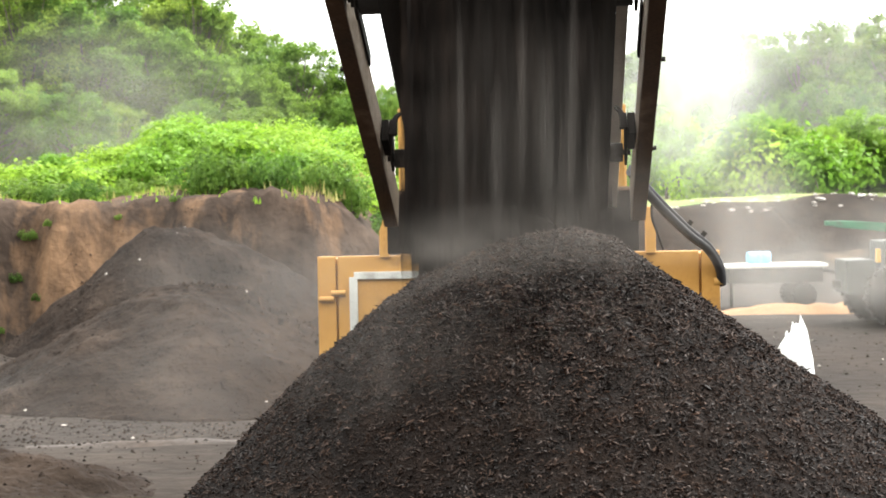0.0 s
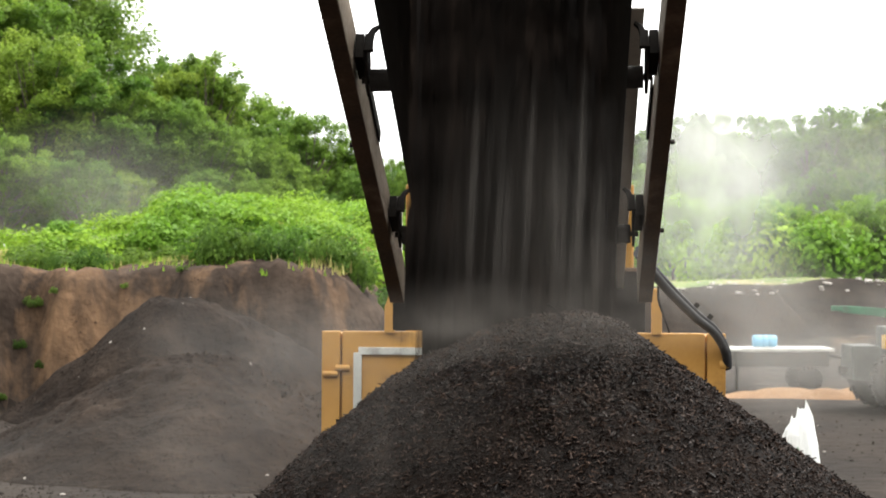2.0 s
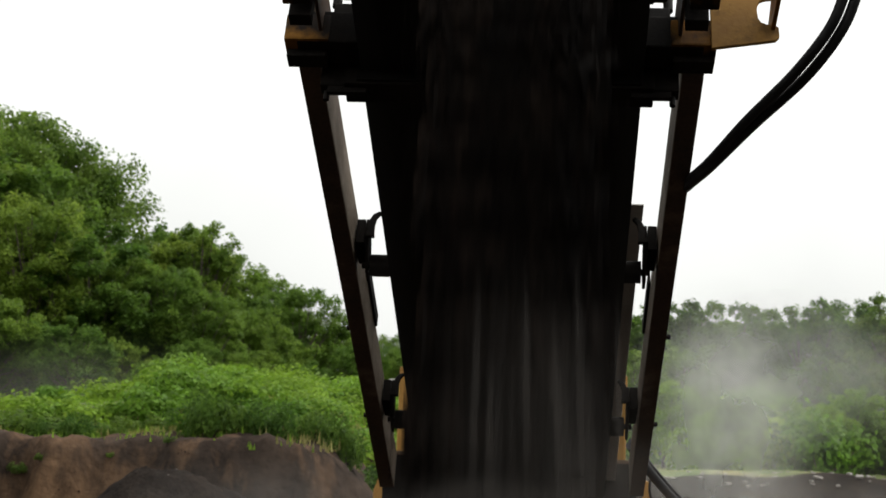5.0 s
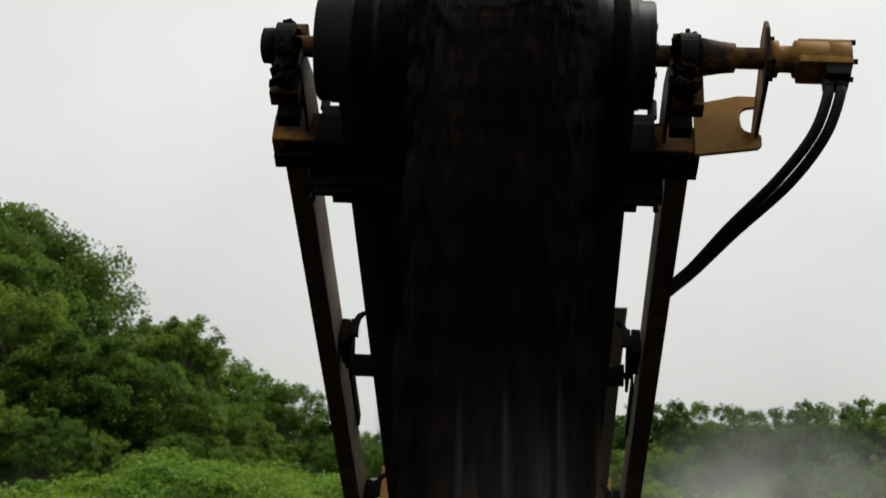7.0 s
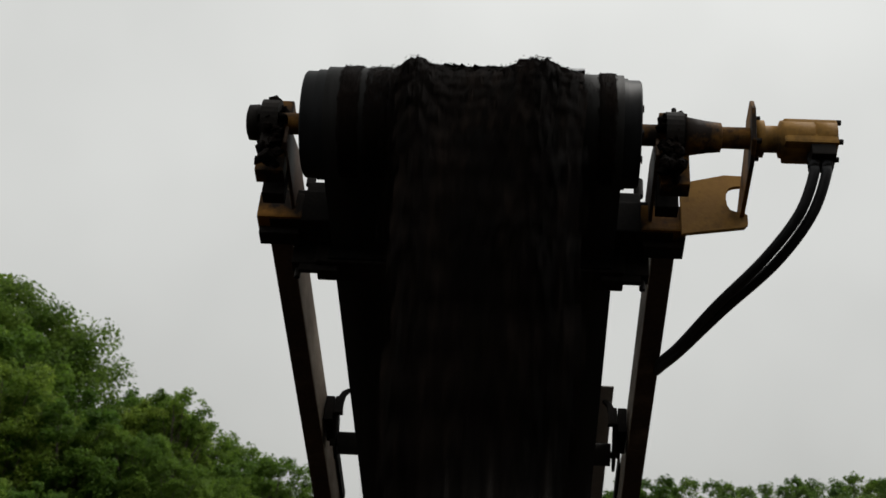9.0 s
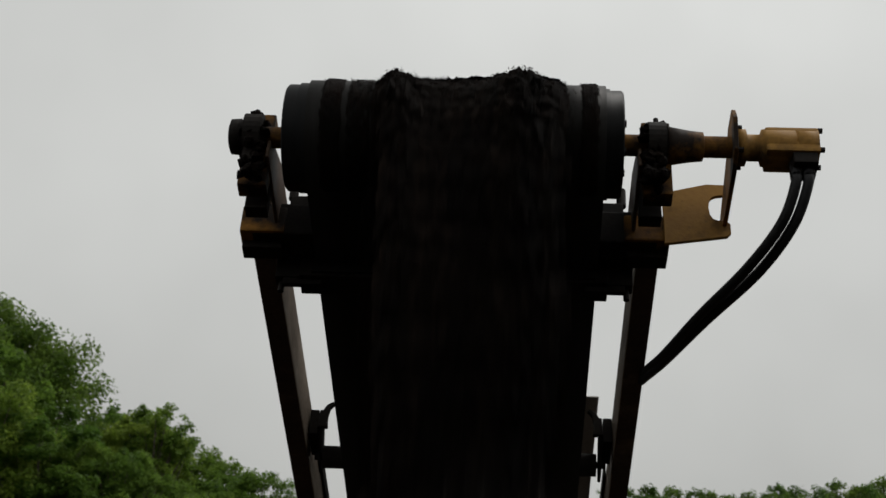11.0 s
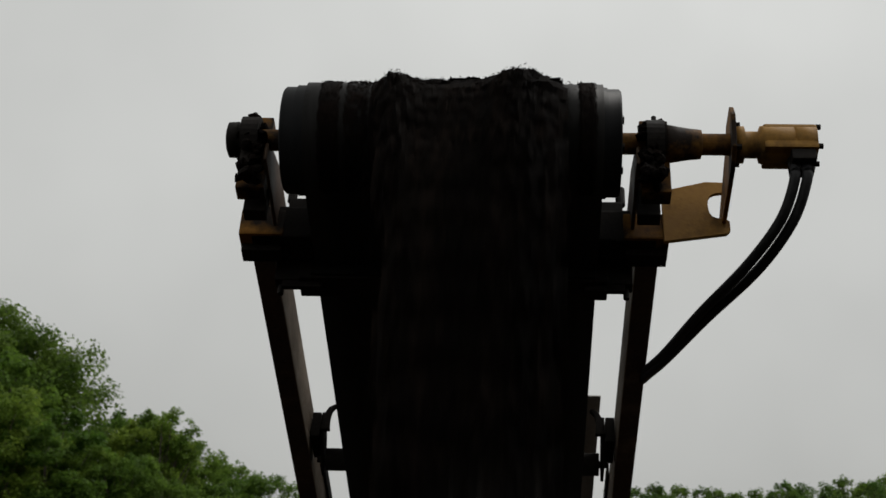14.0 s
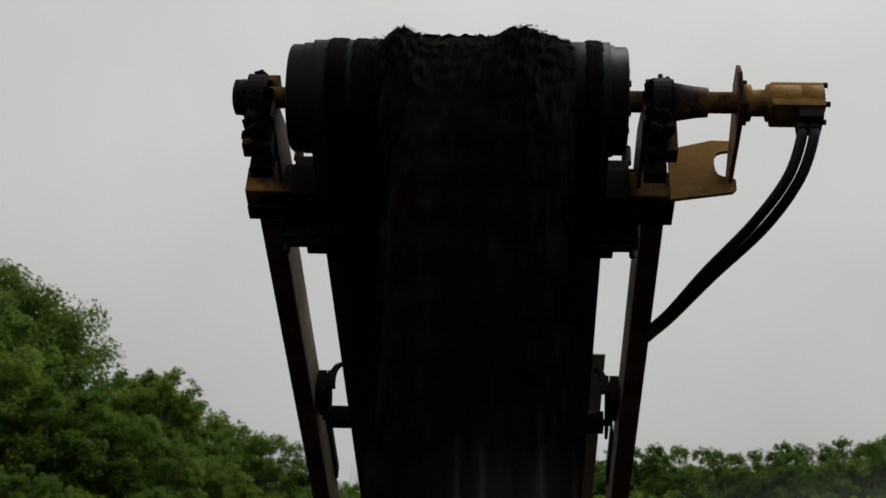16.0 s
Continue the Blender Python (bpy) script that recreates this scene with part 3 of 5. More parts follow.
for shift in (0, 0.037):
    part("hydraulic_hose", tube([(1.045 + shift, 0, -0.08), (1.045 + shift, 0.0, -0.14), (1.005 + shift, 0.08 + shift * 0.2, -0.235), (0.918 + shift, 0.24 + shift * 0.5, -0.285), (0.80 + shift * 0.6, 0.5 + shift * 0.7, -0.275), (0.712 + shift * 0.1, 0.8 + shift, -0.22), (0.664, 1.09 + shift, -0.1), (0.655, 1.4, 0.03), (0.655, 2.6, 0.08)], 0.0165, 10), M_HOSE, conveyor, "black hydraulic hose")
    part("hose_fitting", rod((1.05 + shift, 0, -0.11), (1.05 + shift, 0, -0.06), 0.021, 8), M_STEEL, motor)

# ---- the screening machine behind the pile ----
YAW = -3.0
machine = thing("screening_machine", "ochre screening machine with a cabinet across its rear", "machine", pose(0.48, 9.65, 0, 0, 0.3, YAW))
part("cabinet", box((2.30, 0.25, 1.27), at(0.0, 0.16, 1.0), 0.012), M_YELLOW, machine, "ochre steel cabinet")
part("main_body", box((2.1, 2.6, 0.9), at(0.0, 1.6, 0.8), 0.02), M_YELLOW, machine)
for side in (-1, 1):
    leaf = part("corner_panel", box((0.112, 0.05, 1.28), at(side * 1.17, 0, 1.01), 0.008), M_YELLOW, machine)
    for z in (1.40, 0.6) if side < 0 else ():
        part("hinge", rod((side * 1.16 - 0.055, -0.035, z - 0.012), (side * 1.16 + 0.035, -0.035, z - 0.012), 0.018, 12), M_YELLOW, leaf)
        part("hinge", rod((side * 1.09 - 0.05, -0.035, z + 0.025), (side * 1.09 + 0.035, -0.035, z + 0.025), 0.018, 12), M_YELLOW, leaf)
door = part("cabinet_door", box((2.2, 0.05, 1.28), at(0, 0.0, 1.01), 0.008), M_YELLOW, machine)
part("top_seal", box((0.9, 0.02, 0.045), at(-0.55, -0.034, 1.53), 0.004), M_WHITE, door, "dusty white frame bar")
part("side_seal", box((0.05, 0.02, 1.06), at(-1.005, -0.034, 0.99), 0.004), M_WHITE, door, "dusty white frame bar")
part("tail_hopper", box((1.34, 0.5, 0.33), at(-0.02, -1.0, 1.865), 0.01), M_STEEL, machine, "dark steel hopper round the belt's tail")
part("hopper_lip", box((1.36, 0.03, 0.02), at(-0.02, -1.24, 2.03), 0.004), M_RAIL, machine)
part("screen_housing", box((1.405, 2.2, 0.95), at(-0.022, 1.2, 2.08), 0.015), M_YELLOW, machine, "ochre screen housing")
for side in (-1, 1):
    part("guide", box((0.04, 0.04, 0.62), at(0.62 if side > 0 else -0.735, -0.30, 2.15), 0.004), M_GALV if side < 0 else M_YELLOW_OLD, machine)
    part("side_post", plate([(-0.03, 0), (0.03, 0), (0.03, 0.16), (0.01, 0.2), (0.0, 0.28), (-0.03, 0.28)], 0.06, "y"), M_YELLOW, machine).matrix_basis = at(side * 0.81, -0.02, 1.64, 0, 0, 0 if side > 0 else 180)
for side in (-1, 1):
    for y in (0.3, 2.2):
        leg = part("stand", box((0.12, 0.12, 0.4), at(side * 0.9, y, 0.2), 0.008), M_STEEL, machine)
        part("foot_plate", box((0.26, 0.26, 0.02), at(side * 0.9, y, 0.01), 0.004), M_STEEL, leg)
bundle = tube([(0.62, -1.1, 2.12), (0.70, -0.95, 2.03), (0.83, -0.75, 1.90), (1.0, -0.4, 1.76), (1.14, -0.15, 1.66), (1.22, -0.05, 1.54), (1.235, 0.0, 1.44)], 0.027, 12)
hose = part("hose_bundle", bundle, M_HOSE, machine, "thick bundle of black hoses")
part("hose_line", tube([(0.62, -1.1, 2.145), (0.71, -0.95, 2.055), (0.845, -0.75, 1.925), (1.015, -0.4, 1.785), (1.155, -0.15, 1.68), (1.237, -0.05, 1.55), (1.252, 0.0, 1.44)], 0.014, 10), M_HOSE, machine)
for a, b in (((1.0, -0.42, 1.79), 40), ((1.10, -0.24, 1.72), 40)):
    part("hose_clip", box((0.03, 0.03, 0.05), at(a[0], a[1], a[2] + 0.03, 0, 40, 0), 0.004), M_STEEL, hose)
part("hose_elbow", lathe([(1.19, 0.02), (1.19, 0.035), (1.24, 0.035), (1.245, 0.02)], 12), M_YELLOW, machine).matrix_basis = at(0, 0.0, 1.46)
part("thin_cable", tube([(0.80, -0.28, 1.95), (0.80, -0.27, 1.86), (0.83, -0.2, 1.78), (0.88, -0.1, 1.66)], 0.008, 6), M_STEEL, machine)


# ---- compost heaps on the yard ----
def heap(name, label, x, y, radius, height, seed, material=None, squash=1.0, turn=0):
    verts, faces = [], []
    rings, sides = 60, 200
    for j in range(rings):
        r = radius * j / (rings - 1)
        for i in range(sides):
            a = 2 * math.pi * i / sides
            u = 1 + 0.22 * noise.noise((math.cos(a) * 1.3, math.sin(a) * 1.3, seed))
            px, py = r * u * math.cos(a), r * u * math.sin(a) * squash
            k = r / radius
            z = height * (1 - k) ** 1.05 * (1 - 0.18 * math.exp(-k * k * 60))
            z += min(1, 6 * (1 - k)) * (0.10 * noise.noise((px * 0.9, py * 0.9, seed)) + 0.07 * noise.noise((px * 2.6, py * 2.6, seed + 4)) + 0.035 * noise.noise((px * 8, py * 8, seed)) + 0.02 * noise.noise((px * 19, py * 19, seed)))
            verts.append((px, py, z - 0.06 * (k > 0.98)))
    for j in range(rings - 1):
        for i in range(sides):
            k = (i + 1) % sides
            faces.append((j * sides + i, (j + 1) * sides + i, (j + 1) * sides + k, j * sides + k))
    faces.append(tuple(range(sides)))
    ob = from_lists(name, verts, faces, material or M_HEAP, smooth=True)
    ob.matrix_world = at(x, y, ground_height(x, y) - 0.02, 0, 0, turn)
    return tagged(ob, label, "compost heap", "heaps in the yard")


heap("compost_heap", "steep heap of dark grey-brown compost on the yard", -2.75, 17.4, 2.7, 1.36, 3)
heap("compost_heap", "dark compost tipped against the foot of the earth bank", -3.6, 22.1, 2.7, 2.05, 9, squash=0.75)
heap("compost_heap", "low grey rubbly compost heap beside the machine", -0.7, 19.8, 2.6, 0.75, 14)
heap("compost_heap", "low dark heap of fine compost near the pile", -3.9, 10.6, 2.0, 0.62, 21)

# ---- leaves and plants ----
def leaf_cloud(verts, faces, rng, lobes, count, size):
    """Leaf sprays scattered over the shells of several lobes, with gaps between them."""
    areas = [r * r for *_, r in lobes]
    total = sum(areas)
    for (cx, cy, cz, r), area in zip(lobes, areas):
        for _ in range(int(count * area / total)):
            d = Vector((rng.gauss(0, 1), rng.gauss(0, 1), rng.gauss(0, 1))).normalized()
            if d.z < -0.55:
                continue
            rough = 1 + 0.35 * noise.noise((d.x * 2.2 + cx, d.y * 2.2 + cy, d.z * 2.2 + cz))
            p = Vector((cx, cy, cz)) + d * r * rough * rng.uniform(0.7, 1.02)
            s = size * rng.uniform(0.6, 1.5)
            q = (d + Vector((rng.gauss(0, 0.6), rng.gauss(0, 0.6), rng.gauss(0.3, 0.5)))).to_track_quat("Z", "Y").to_matrix()
            spin = rng.uniform(0, 6.283)
            k = len(verts)
            for a, rad in ((0, 1.0), (1.7, 0.62), (3.14, 0.85), (4.6, 0.6)):
                verts.append(tuple(p + q @ Vector((math.cos(a + spin) * rad * s, math.sin(a + spin) * rad * s, 0.25 * s * (rad - 0.7)))))
            faces.append((k, k + 1, k + 2, k + 3))


def tree(name, label, height, spread_, seed, material, clumps=46, leaves=20000, size=0.09, base=0.22, loose=1.0):
    """A tapered, limbed tree whose crown is made of many flattened sprays of leaves, with gaps between them."""
    rng = random.Random(seed)
    top = thing(name, label, "tree", group="trees at the wood's edge")
    bm = bmesh.new()
    thick = height * 0.022
    knots = [Vector((0, 0, -0.3))]
    for i in range(1, 6):
        knots.append(Vector((rng.gauss(0, 0.012) * height, rng.gauss(0, 0.012) * height, height * 0.17 * i)))
    for i in range(5):
        add_rod(bm, knots[i], knots[i + 1], thick * (1 - 0.17 * i), 9, thick * (0.83 - 0.17 * i))
    middle, half = height * (1 + base) / 2, height * (1 - base) / 2
    verts, faces = [], []
    golden = 2.39996
    for i in range(clumps):
        dz = 1 - 1.72 * (i + 0.5) / clumps + rng.uniform(-0.08, 0.08)
        dz = max(-0.8, min(0.97, dz))
        a = golden * i + rng.uniform(-0.5, 0.5)
        flat = math.sqrt(1 - dz * dz)
        d = Vector((flat * math.cos(a), flat * math.sin(a), dz))
        out = (rng.uniform(0.74, 0.9) if i % 4 else rng.uniform(0.3, 0.6)) * (1 + 0.22 * noise.noise(d * 1.6 + Vector((seed, 0, 0))))
        rc = spread_ * rng.uniform(0.2, 0.34)
        c = Vector((d.x * spread_ * out, d.y * spread_ * out, middle + d.z * (half - rc * 0.5) * min(1.0, out + 0.12)))
        start = knots[min(4, max(1, int(c.z / (height * 0.24))))]
        bend = start.lerp(c, 0.55) + Vector((0, 0, -0.06 * height * rng.random()))
        add_rod(bm, start, bend, height * 0.007, 5, height * 0.004)
        add_rod(bm, bend, c, height * 0.004, 5, height * 0.0012)
        # a spray: smaller tufts round the limb's end, each of loose leaves
        tufts = [c + Vector((rng.uniform(-0.75, 0.75), rng.uniform(-0.75, 0.75), rng.uniform(-0.4, 0.6))) * rc for _ in range(8)]
        for j in range(leaves // clumps):
            e = rng.choice(tufts)
            v = Vector((rng.gauss(0, 1), rng.gauss(0, 1), rng.gauss(0, 1))).normalized() * (rng.random() ** 0.33) * rc * 0.42 * loose
            v.z *= 0.95 if v.z > 0 else 0.7
            p = e + v
            k = size * rng.uniform(0.6, 1.4)
            q = (Vector((v.x, v.y, abs(v.z) + 0.3)).normalized() + Vector((rng.gauss(0, 0.55), rng.gauss(0, 0.55), rng.gauss(0.2, 0.4)))).to_track_quat("Z", "Y").to_matrix()
            spin, n = rng.uniform(0, 6.283), len(verts)
            for b, r in ((0, 1.0), (1.7, 0.62), (3.14, 0.85), (4.6, 0.6)):
                verts.append(tuple(p + q @ Vector((math.cos(b + spin) * r * k, math.sin(b + spin) * r * k, 0.25 * k * (r - 0.7)))))
            faces.append((n, n + 1, n + 2, n + 3))
    part("trunk", bm, M_BARK, top, "grey-brown trunk with spreading limbs")
    from_lists("crown", verts, faces, material, top)
    return top


def bush(name, label, radius, height, seed, material, leaves=1600, size=0.07, group="shrubs on the bank"):
    rng = random.Random(seed)
    top = thing(name, label, "shrub", group=group)
    lobes = [(rng.uniform(-0.6, 0.6) * radius, rng.uniform(-0.6, 0.6) * radius, height * rng.uniform(0.2, 0.6), radius * rng.uniform(0.3, 0.5)) for _ in range(7)]
    bm = bmesh.new()
    for c in lobes:
        add_rod(bm, (0, 0, -0.1), c[:3], 0.02, 5, 0.006)
    part("stems", bm, M_BARK, top)
    verts, faces = [], []
    leaf_cloud(verts, faces, rng, lobes, leaves, size)
    from_lists("foliage", verts, faces, material, top)
    return top


def place(ob, x, y, turn=0):
    ob.matrix_world = at(x, y, ground_height(x, y) - 0.05, 0, 0, turn)
    return ob


# kinds of trees, each built once; the rest of the wood's edge are copies
TREES = [
    tree("broadleaf_tree", "tall full broadleaf tree in dense dark green leaf", 16.0, 6.4, 11, M_LEAF, 140, 100000, 0.112, 0.26),
    tree("broadleaf_tree", "rounded mid-green tree at the wood's edge", 10.4, 3.2, 12, M_LEAF_YOUNG, 70, 36000, 0.085, 0.15),
    tree("broadleaf_tree", "slender light green tree with an airy top", 10.0, 2.1, 13, M_LEAF_YOUNG, 40, 11000, 0.08, 0.35, 0.9),
    tree("broadleaf_tree", "bushy green tree with low drooping boughs", 8.6, 3.0, 14, M_LEAF_YOUNG, 60, 30000, 0.085, 0.08),
    tree("broadleaf_tree", "small fresh green tree among the taller ones", 6.4, 2.5, 15, M_LEAF_YOUNG, 54, 24000, 0.075, 0.08),
    tree("broadleaf_tree", "distant dark green tree in the far wood", 12.0, 3.8, 16, M_LEAF, 44, 11000, 0.13, 0.1),
    tree("broadleaf_tree", "distant rounded green tree in the far wood", 10.0, 3.5, 17, M_LEAF, 40, 10000, 0.13, 0.08),
    tree("broadleaf_tree", "distant light green tree across the yard", 8.0, 3.0, 18, M_LEAF_YOUNG, 36, 9000, 0.11, 0.06),
    tree("broadleaf_tree", "bright yellow-green young tree beyond the yard", 5.0, 2.1, 19, M_SHRUB, 46, 18000, 0.062, 0.04),
]
HEIGHTS = [16.0, 10.4, 10.0, 8.6, 6.4, 12.0, 10.0, 8.0, 5.0]
# height of the wood's outline at 78 m, by the place across
SKYLINE = [(-40, 18.4), (-26, 18.6), (-21.3, 17.8), (-18.2, 17.7), (-17, 16.8), (-15.2, 14.9), (-14, 13.2), (-13.3, 12.4), (-11.2, 12.3), (-9.4, 11.2), (-8.2, 10.6), (-7, 9.8), (-5.8, 9.3), (-5.2, 8.1), (-4, 7.8), (-2, 7.7), (6, 8)]
FAR_EDGE = [(0.05, 0.09), (0.145, 0.092), (0.163, 0.096), (0.19, 0.0915), (0.217, 0.1), (0.238, 0.098), (0.274, 0.106), (0.5, 0.108)]


def outline(table, x):
    for (a, u), (b, v) in zip(table, table[1:]):
        if x <= b:
            return u + (v - u) * (x - a) / (b - a)
    return table[-1][1]


def plant(kind, x, y, top, turn, used):
    """Stands a tree of a kind at x, y so that its crown ends at the given height."""
    ob = copy_thing(TREES[kind], Matrix()) if kind in used else TREES[kind]
    used.add(kind)
    place(ob, x, y, turn)
    s = max(0.4, (top - ground_height(x, y)) / (0.95 * HEIGHTS[kind]))
    ob.scale = (s, s, s)


def wood_top(x, y):
    return 2 + (outline(SKYLINE, x * 78 / y) - 2) * y / 78


planted = set()
rng = random.Random(8)
plant(0, -20.9, 78, 17.1, 0, planted)
plant(2, -12.0, 80, 13.0, 30, planted)
plant(1, -14.4, 84, wood_top(-14.4, 84), 60, planted)
plant(3, -6.6, 78, 9.7, 10, planted)
plant(4, -16.2, 58, 7.2, 0, planted)
plant(4, -12.9, 57, 6.2, 80, planted)
plant(3, -15.0, 59, 6.3, 40, planted)
for k in range(22):
    x = -29 + 1.35 * k + rng.uniform(-0.4, 0.4)
    y = rng.uniform(80, 90)
    if -23.5 < x * 78 / y < -14.2:
        continue
    side = 2.0 if x < -6 else 1.2
    plant(rng.choice((1, 3, 1, 2, 4)), x, y, min(wood_top(x, y), wood_top(x + side, y) + 0.7) - rng.uniform(0.0, 0.6), rng.uniform(0, 360), planted)
for k in range(17):
    x = -25 + 1.5 * k + rng.uniform(-0.4, 0.4)
    y = rng.uniform(66, 74)
    plant(rng.choice((3, 4, 1, 1)), x, y, 2 + (min(wood_top(x, y), wood_top(x + 1.8, y)) - 2) * rng.uniform(0.7, 0.92), rng.uniform(0, 360), planted)
for k in range(9):
    x = -18.5 + 1.55 * k
    y = rng.uniform(60, 65)
    plant(rng.choice((4, 3, 4)), x, y, rng.uniform(5.4, 6.6) - 0.12 * k, rng.uniform(0, 360), planted)
for k in range(22):
    x = 9.0 + 1.75 * k + rng.uniform(-0.4, 0.4)
    y = rng.uniform(114, 124)
    plant(rng.choice((5, 6, 6, 5)), x, y, 2 + y * (outline(FAR_EDGE, x / y) + rng.uniform(-0.002, 0.004)), rng.uniform(0, 360), planted)
for k in range(18):
    x = 8.0 + 2.2 * k
    y = rng.uniform(128, 138)
    plant(rng.choice((5, 6, 5)), x, y, 2 + y * (outline(FAR_EDGE, x / y) - rng.uniform(0.003, 0.009)), rng.uniform(0, 360), planted)
for k in range(16):
    x = 9.0 + 1.9 * k
    y = rng.uniform(84, 98)
    plant(rng.choice((6, 7, 7)), x, y, 2 + y * rng.uniform(0.055, 0.075), rng.uniform(0, 360), planted)

for k in range(13):
    x = 6.8 + 1.0 * k + rng.uniform(-0.3, 0.3)
    y = rng.uniform(50, 57)
    plant(8, x, y, 2 + y * rng.uniform(0.036, 0.05), rng.uniform(0, 360), planted)

SHRUBS = [
    bush("shrub", "bright green leafy shrub on the bank", 1.2, 0.8, 31, M_SHRUB, 2600, 0.055),
    bush("shrub", "rounded darker green shrub at the bank's edge", 0.75, 0.5, 32, M_LEAF, 2600, 0.042),
    bush("shrub", "spreading bright green vine mound", 1.9, 0.55, 33, M_SHRUB, 4000, 0.055),
    bush("shrub", "yellow-green upright shrub on the bank", 0.6, 0.8, 34, M_SHRUB, 1700, 0.042),
]
SPOTS = [(0, -4.6, 29), (1, -3.4, 25.2), (2, -5.2, 33), (3, -8.0, 33.5)]
for k, x, y in SPOTS:
    place(SHRUBS[k], x, y, 30 * k)
    SHRUBS[k].scale = (1, 1, 0.85)
rng = random.Random(77)
MORE = [(1, -2.75, 25.1), (1, -2.45, 25.5), (1, -5.6, 25.1), (1, -6.5, 25.3), (0, -6.1, 27.2), (3, -6.9, 27.4), (3, -5.9, 28.6), (2, -3.6, 34), (2, -2.6, 31.5), (2, -4.4, 36), (2, -5.4, 34.5), (2, -1.8, 34), (0, -2.9, 28.6), (0, -1.6, 28.6), (1, -1.7, 26.6), (0, -4.4, 30.6), (0, -3.4, 31), (1, -0.9, 27.2)]
MORE += [(3, -9.4, 39), (3, -9.0, 39.6), (3, -7.6, 37), (3, -8.2, 36.5)]
MORE += [(rng.choice((1, 3, 1)), rng.uniform(-9, -1.2), rng.uniform(26.5, 28)) for _ in range(4)]
MORE += [(rng.choice((0, 2, 2)), rng.uniform(-6.2, -0.5), rng.uniform(30, 38)) for _ in range(30)]
MORE += [(rng.choice((0, 1, 3)), rng.uniform(-11, -5.5), rng.uniform(33, 46)) for _ in range(20)]
for k, x, y in MORE:
    ob = copy_thing(SHRUBS[k], Matrix())
    place(ob, x, y, rng.uniform(0, 360))
    u = rng.uniform(0.7, 1.15)
    ob.scale = (u, u, u * rng.uniform(0.55, 0.95))
# low round shrubs at the very edge of the cut bank
for x, y, u, v in ((-3.5, 24.5, 0.66, 1.2), (-3.1, 24.7, 0.5, 0.9), (-2.55, 24.5, 0.6, 1.0), (-5.45, 24.5, 0.42, 0.7), (-6.05, 24.5, 0.3, 0.6), (-4.9, 24.6, 0.3, 0.4), (-1.75, 24.9, 0.6, 0.9), (-1.35, 25.4, 0.5, 1.0)):
    ob = copy_thing(SHRUBS[1], Matrix())
    place(ob, x, y, 70 * x)
    ob.scale = (u, u, v)
for x, up, u in ((-6.25, 0.75, 0.2), (-5.85, 0.5, 0.16), (-6.1, 0.95, 0.22), (-5.7, 0.85, 0.14), (-4.75, 0.95, 0.12), (-3.9, 1.0, 0.14), (-6.4, 0.4, 0.15)):
    ob = copy_thing(SHRUBS[1], Matrix())
    place(ob, x, bank_edge(x) + up, 90 * x)
    ob.scale = (u, u, u * 1.1)
for i in range(40):
    k = rng.choice((0, 2, 0, 1))
    ob = copy_thing(SHRUBS[k], Matrix())
    x, y = rng.uniform(8, 31), rng.uniform(49, 70)
    place(ob, x, y, rng.uniform(0, 360))
    ob.scale = (2.1, 2.1, 2.2)


def grass(name, label, material, spots, seed):
    rng = random.Random(seed)
    verts, faces = [], []
    for x0, y0, wx, wy, count, tall in spots:
        for _ in range(count):
            x, y = rng.gauss(x0, wx), rng.gauss(y0, wy)
            z = ground_height(x, y)
            if z < 2.0:
                continue
            for _ in range(3):
                a, h, w = rng.uniform(0, 6.283), tall * rng.uniform(0.5, 1.2), 0.02
                k = len(verts)
                bx, by = x + rng.gauss(0, 0.08), y + rng.gauss(0, 0.08)
                lean = rng.uniform(0.1, 0.5) * h
                verts += [(bx - w * math.sin(a), by + w * math.cos(a), z - 0.03), (bx + w * math.sin(a), by - w * math.cos(a), z - 0.03), (bx + lean * math.cos(a), by + lean * math.sin(a), z + h)]
                faces.append((k, k + 1, k + 2))
    tagged(from_lists(name, verts, faces, material), label, "grass", kind="stuff")


grass("tall_grass", "green grass over the bank's top", M_SHRUB, [(-5, 32, 4, 5, 5000, 0.09)], 5)
grass("dry_grass", "straw-coloured dry grass on the bank's end", M_DRY, [(-1.6, 27.2, 0.6, 1.2, 2600, 0.16), (-2.3, 32, 0.9, 1.2, 1800, 0.2), (-4.8, 26.6, 0.9, 0.8, 1500, 0.09), (-6.6, 27.4, 1.0, 1.0, 2400, 0.1), (-2.4, 28.4, 0.6, 0.9, 1500, 0.2), (-5.2, 29, 0.8, 0.8, 1200, 0.16), (-8, 27.5, 1.5, 1, 1800, 0.13)], 6)


# ---- falling mulch: rigid sheets of chips that ride the belt, drop off the drum and sink into the pile ----
FLOW = Matrix(CONVEYOR)
DROPS, CYCLE, SPEED = 128, 2.048, 1.25


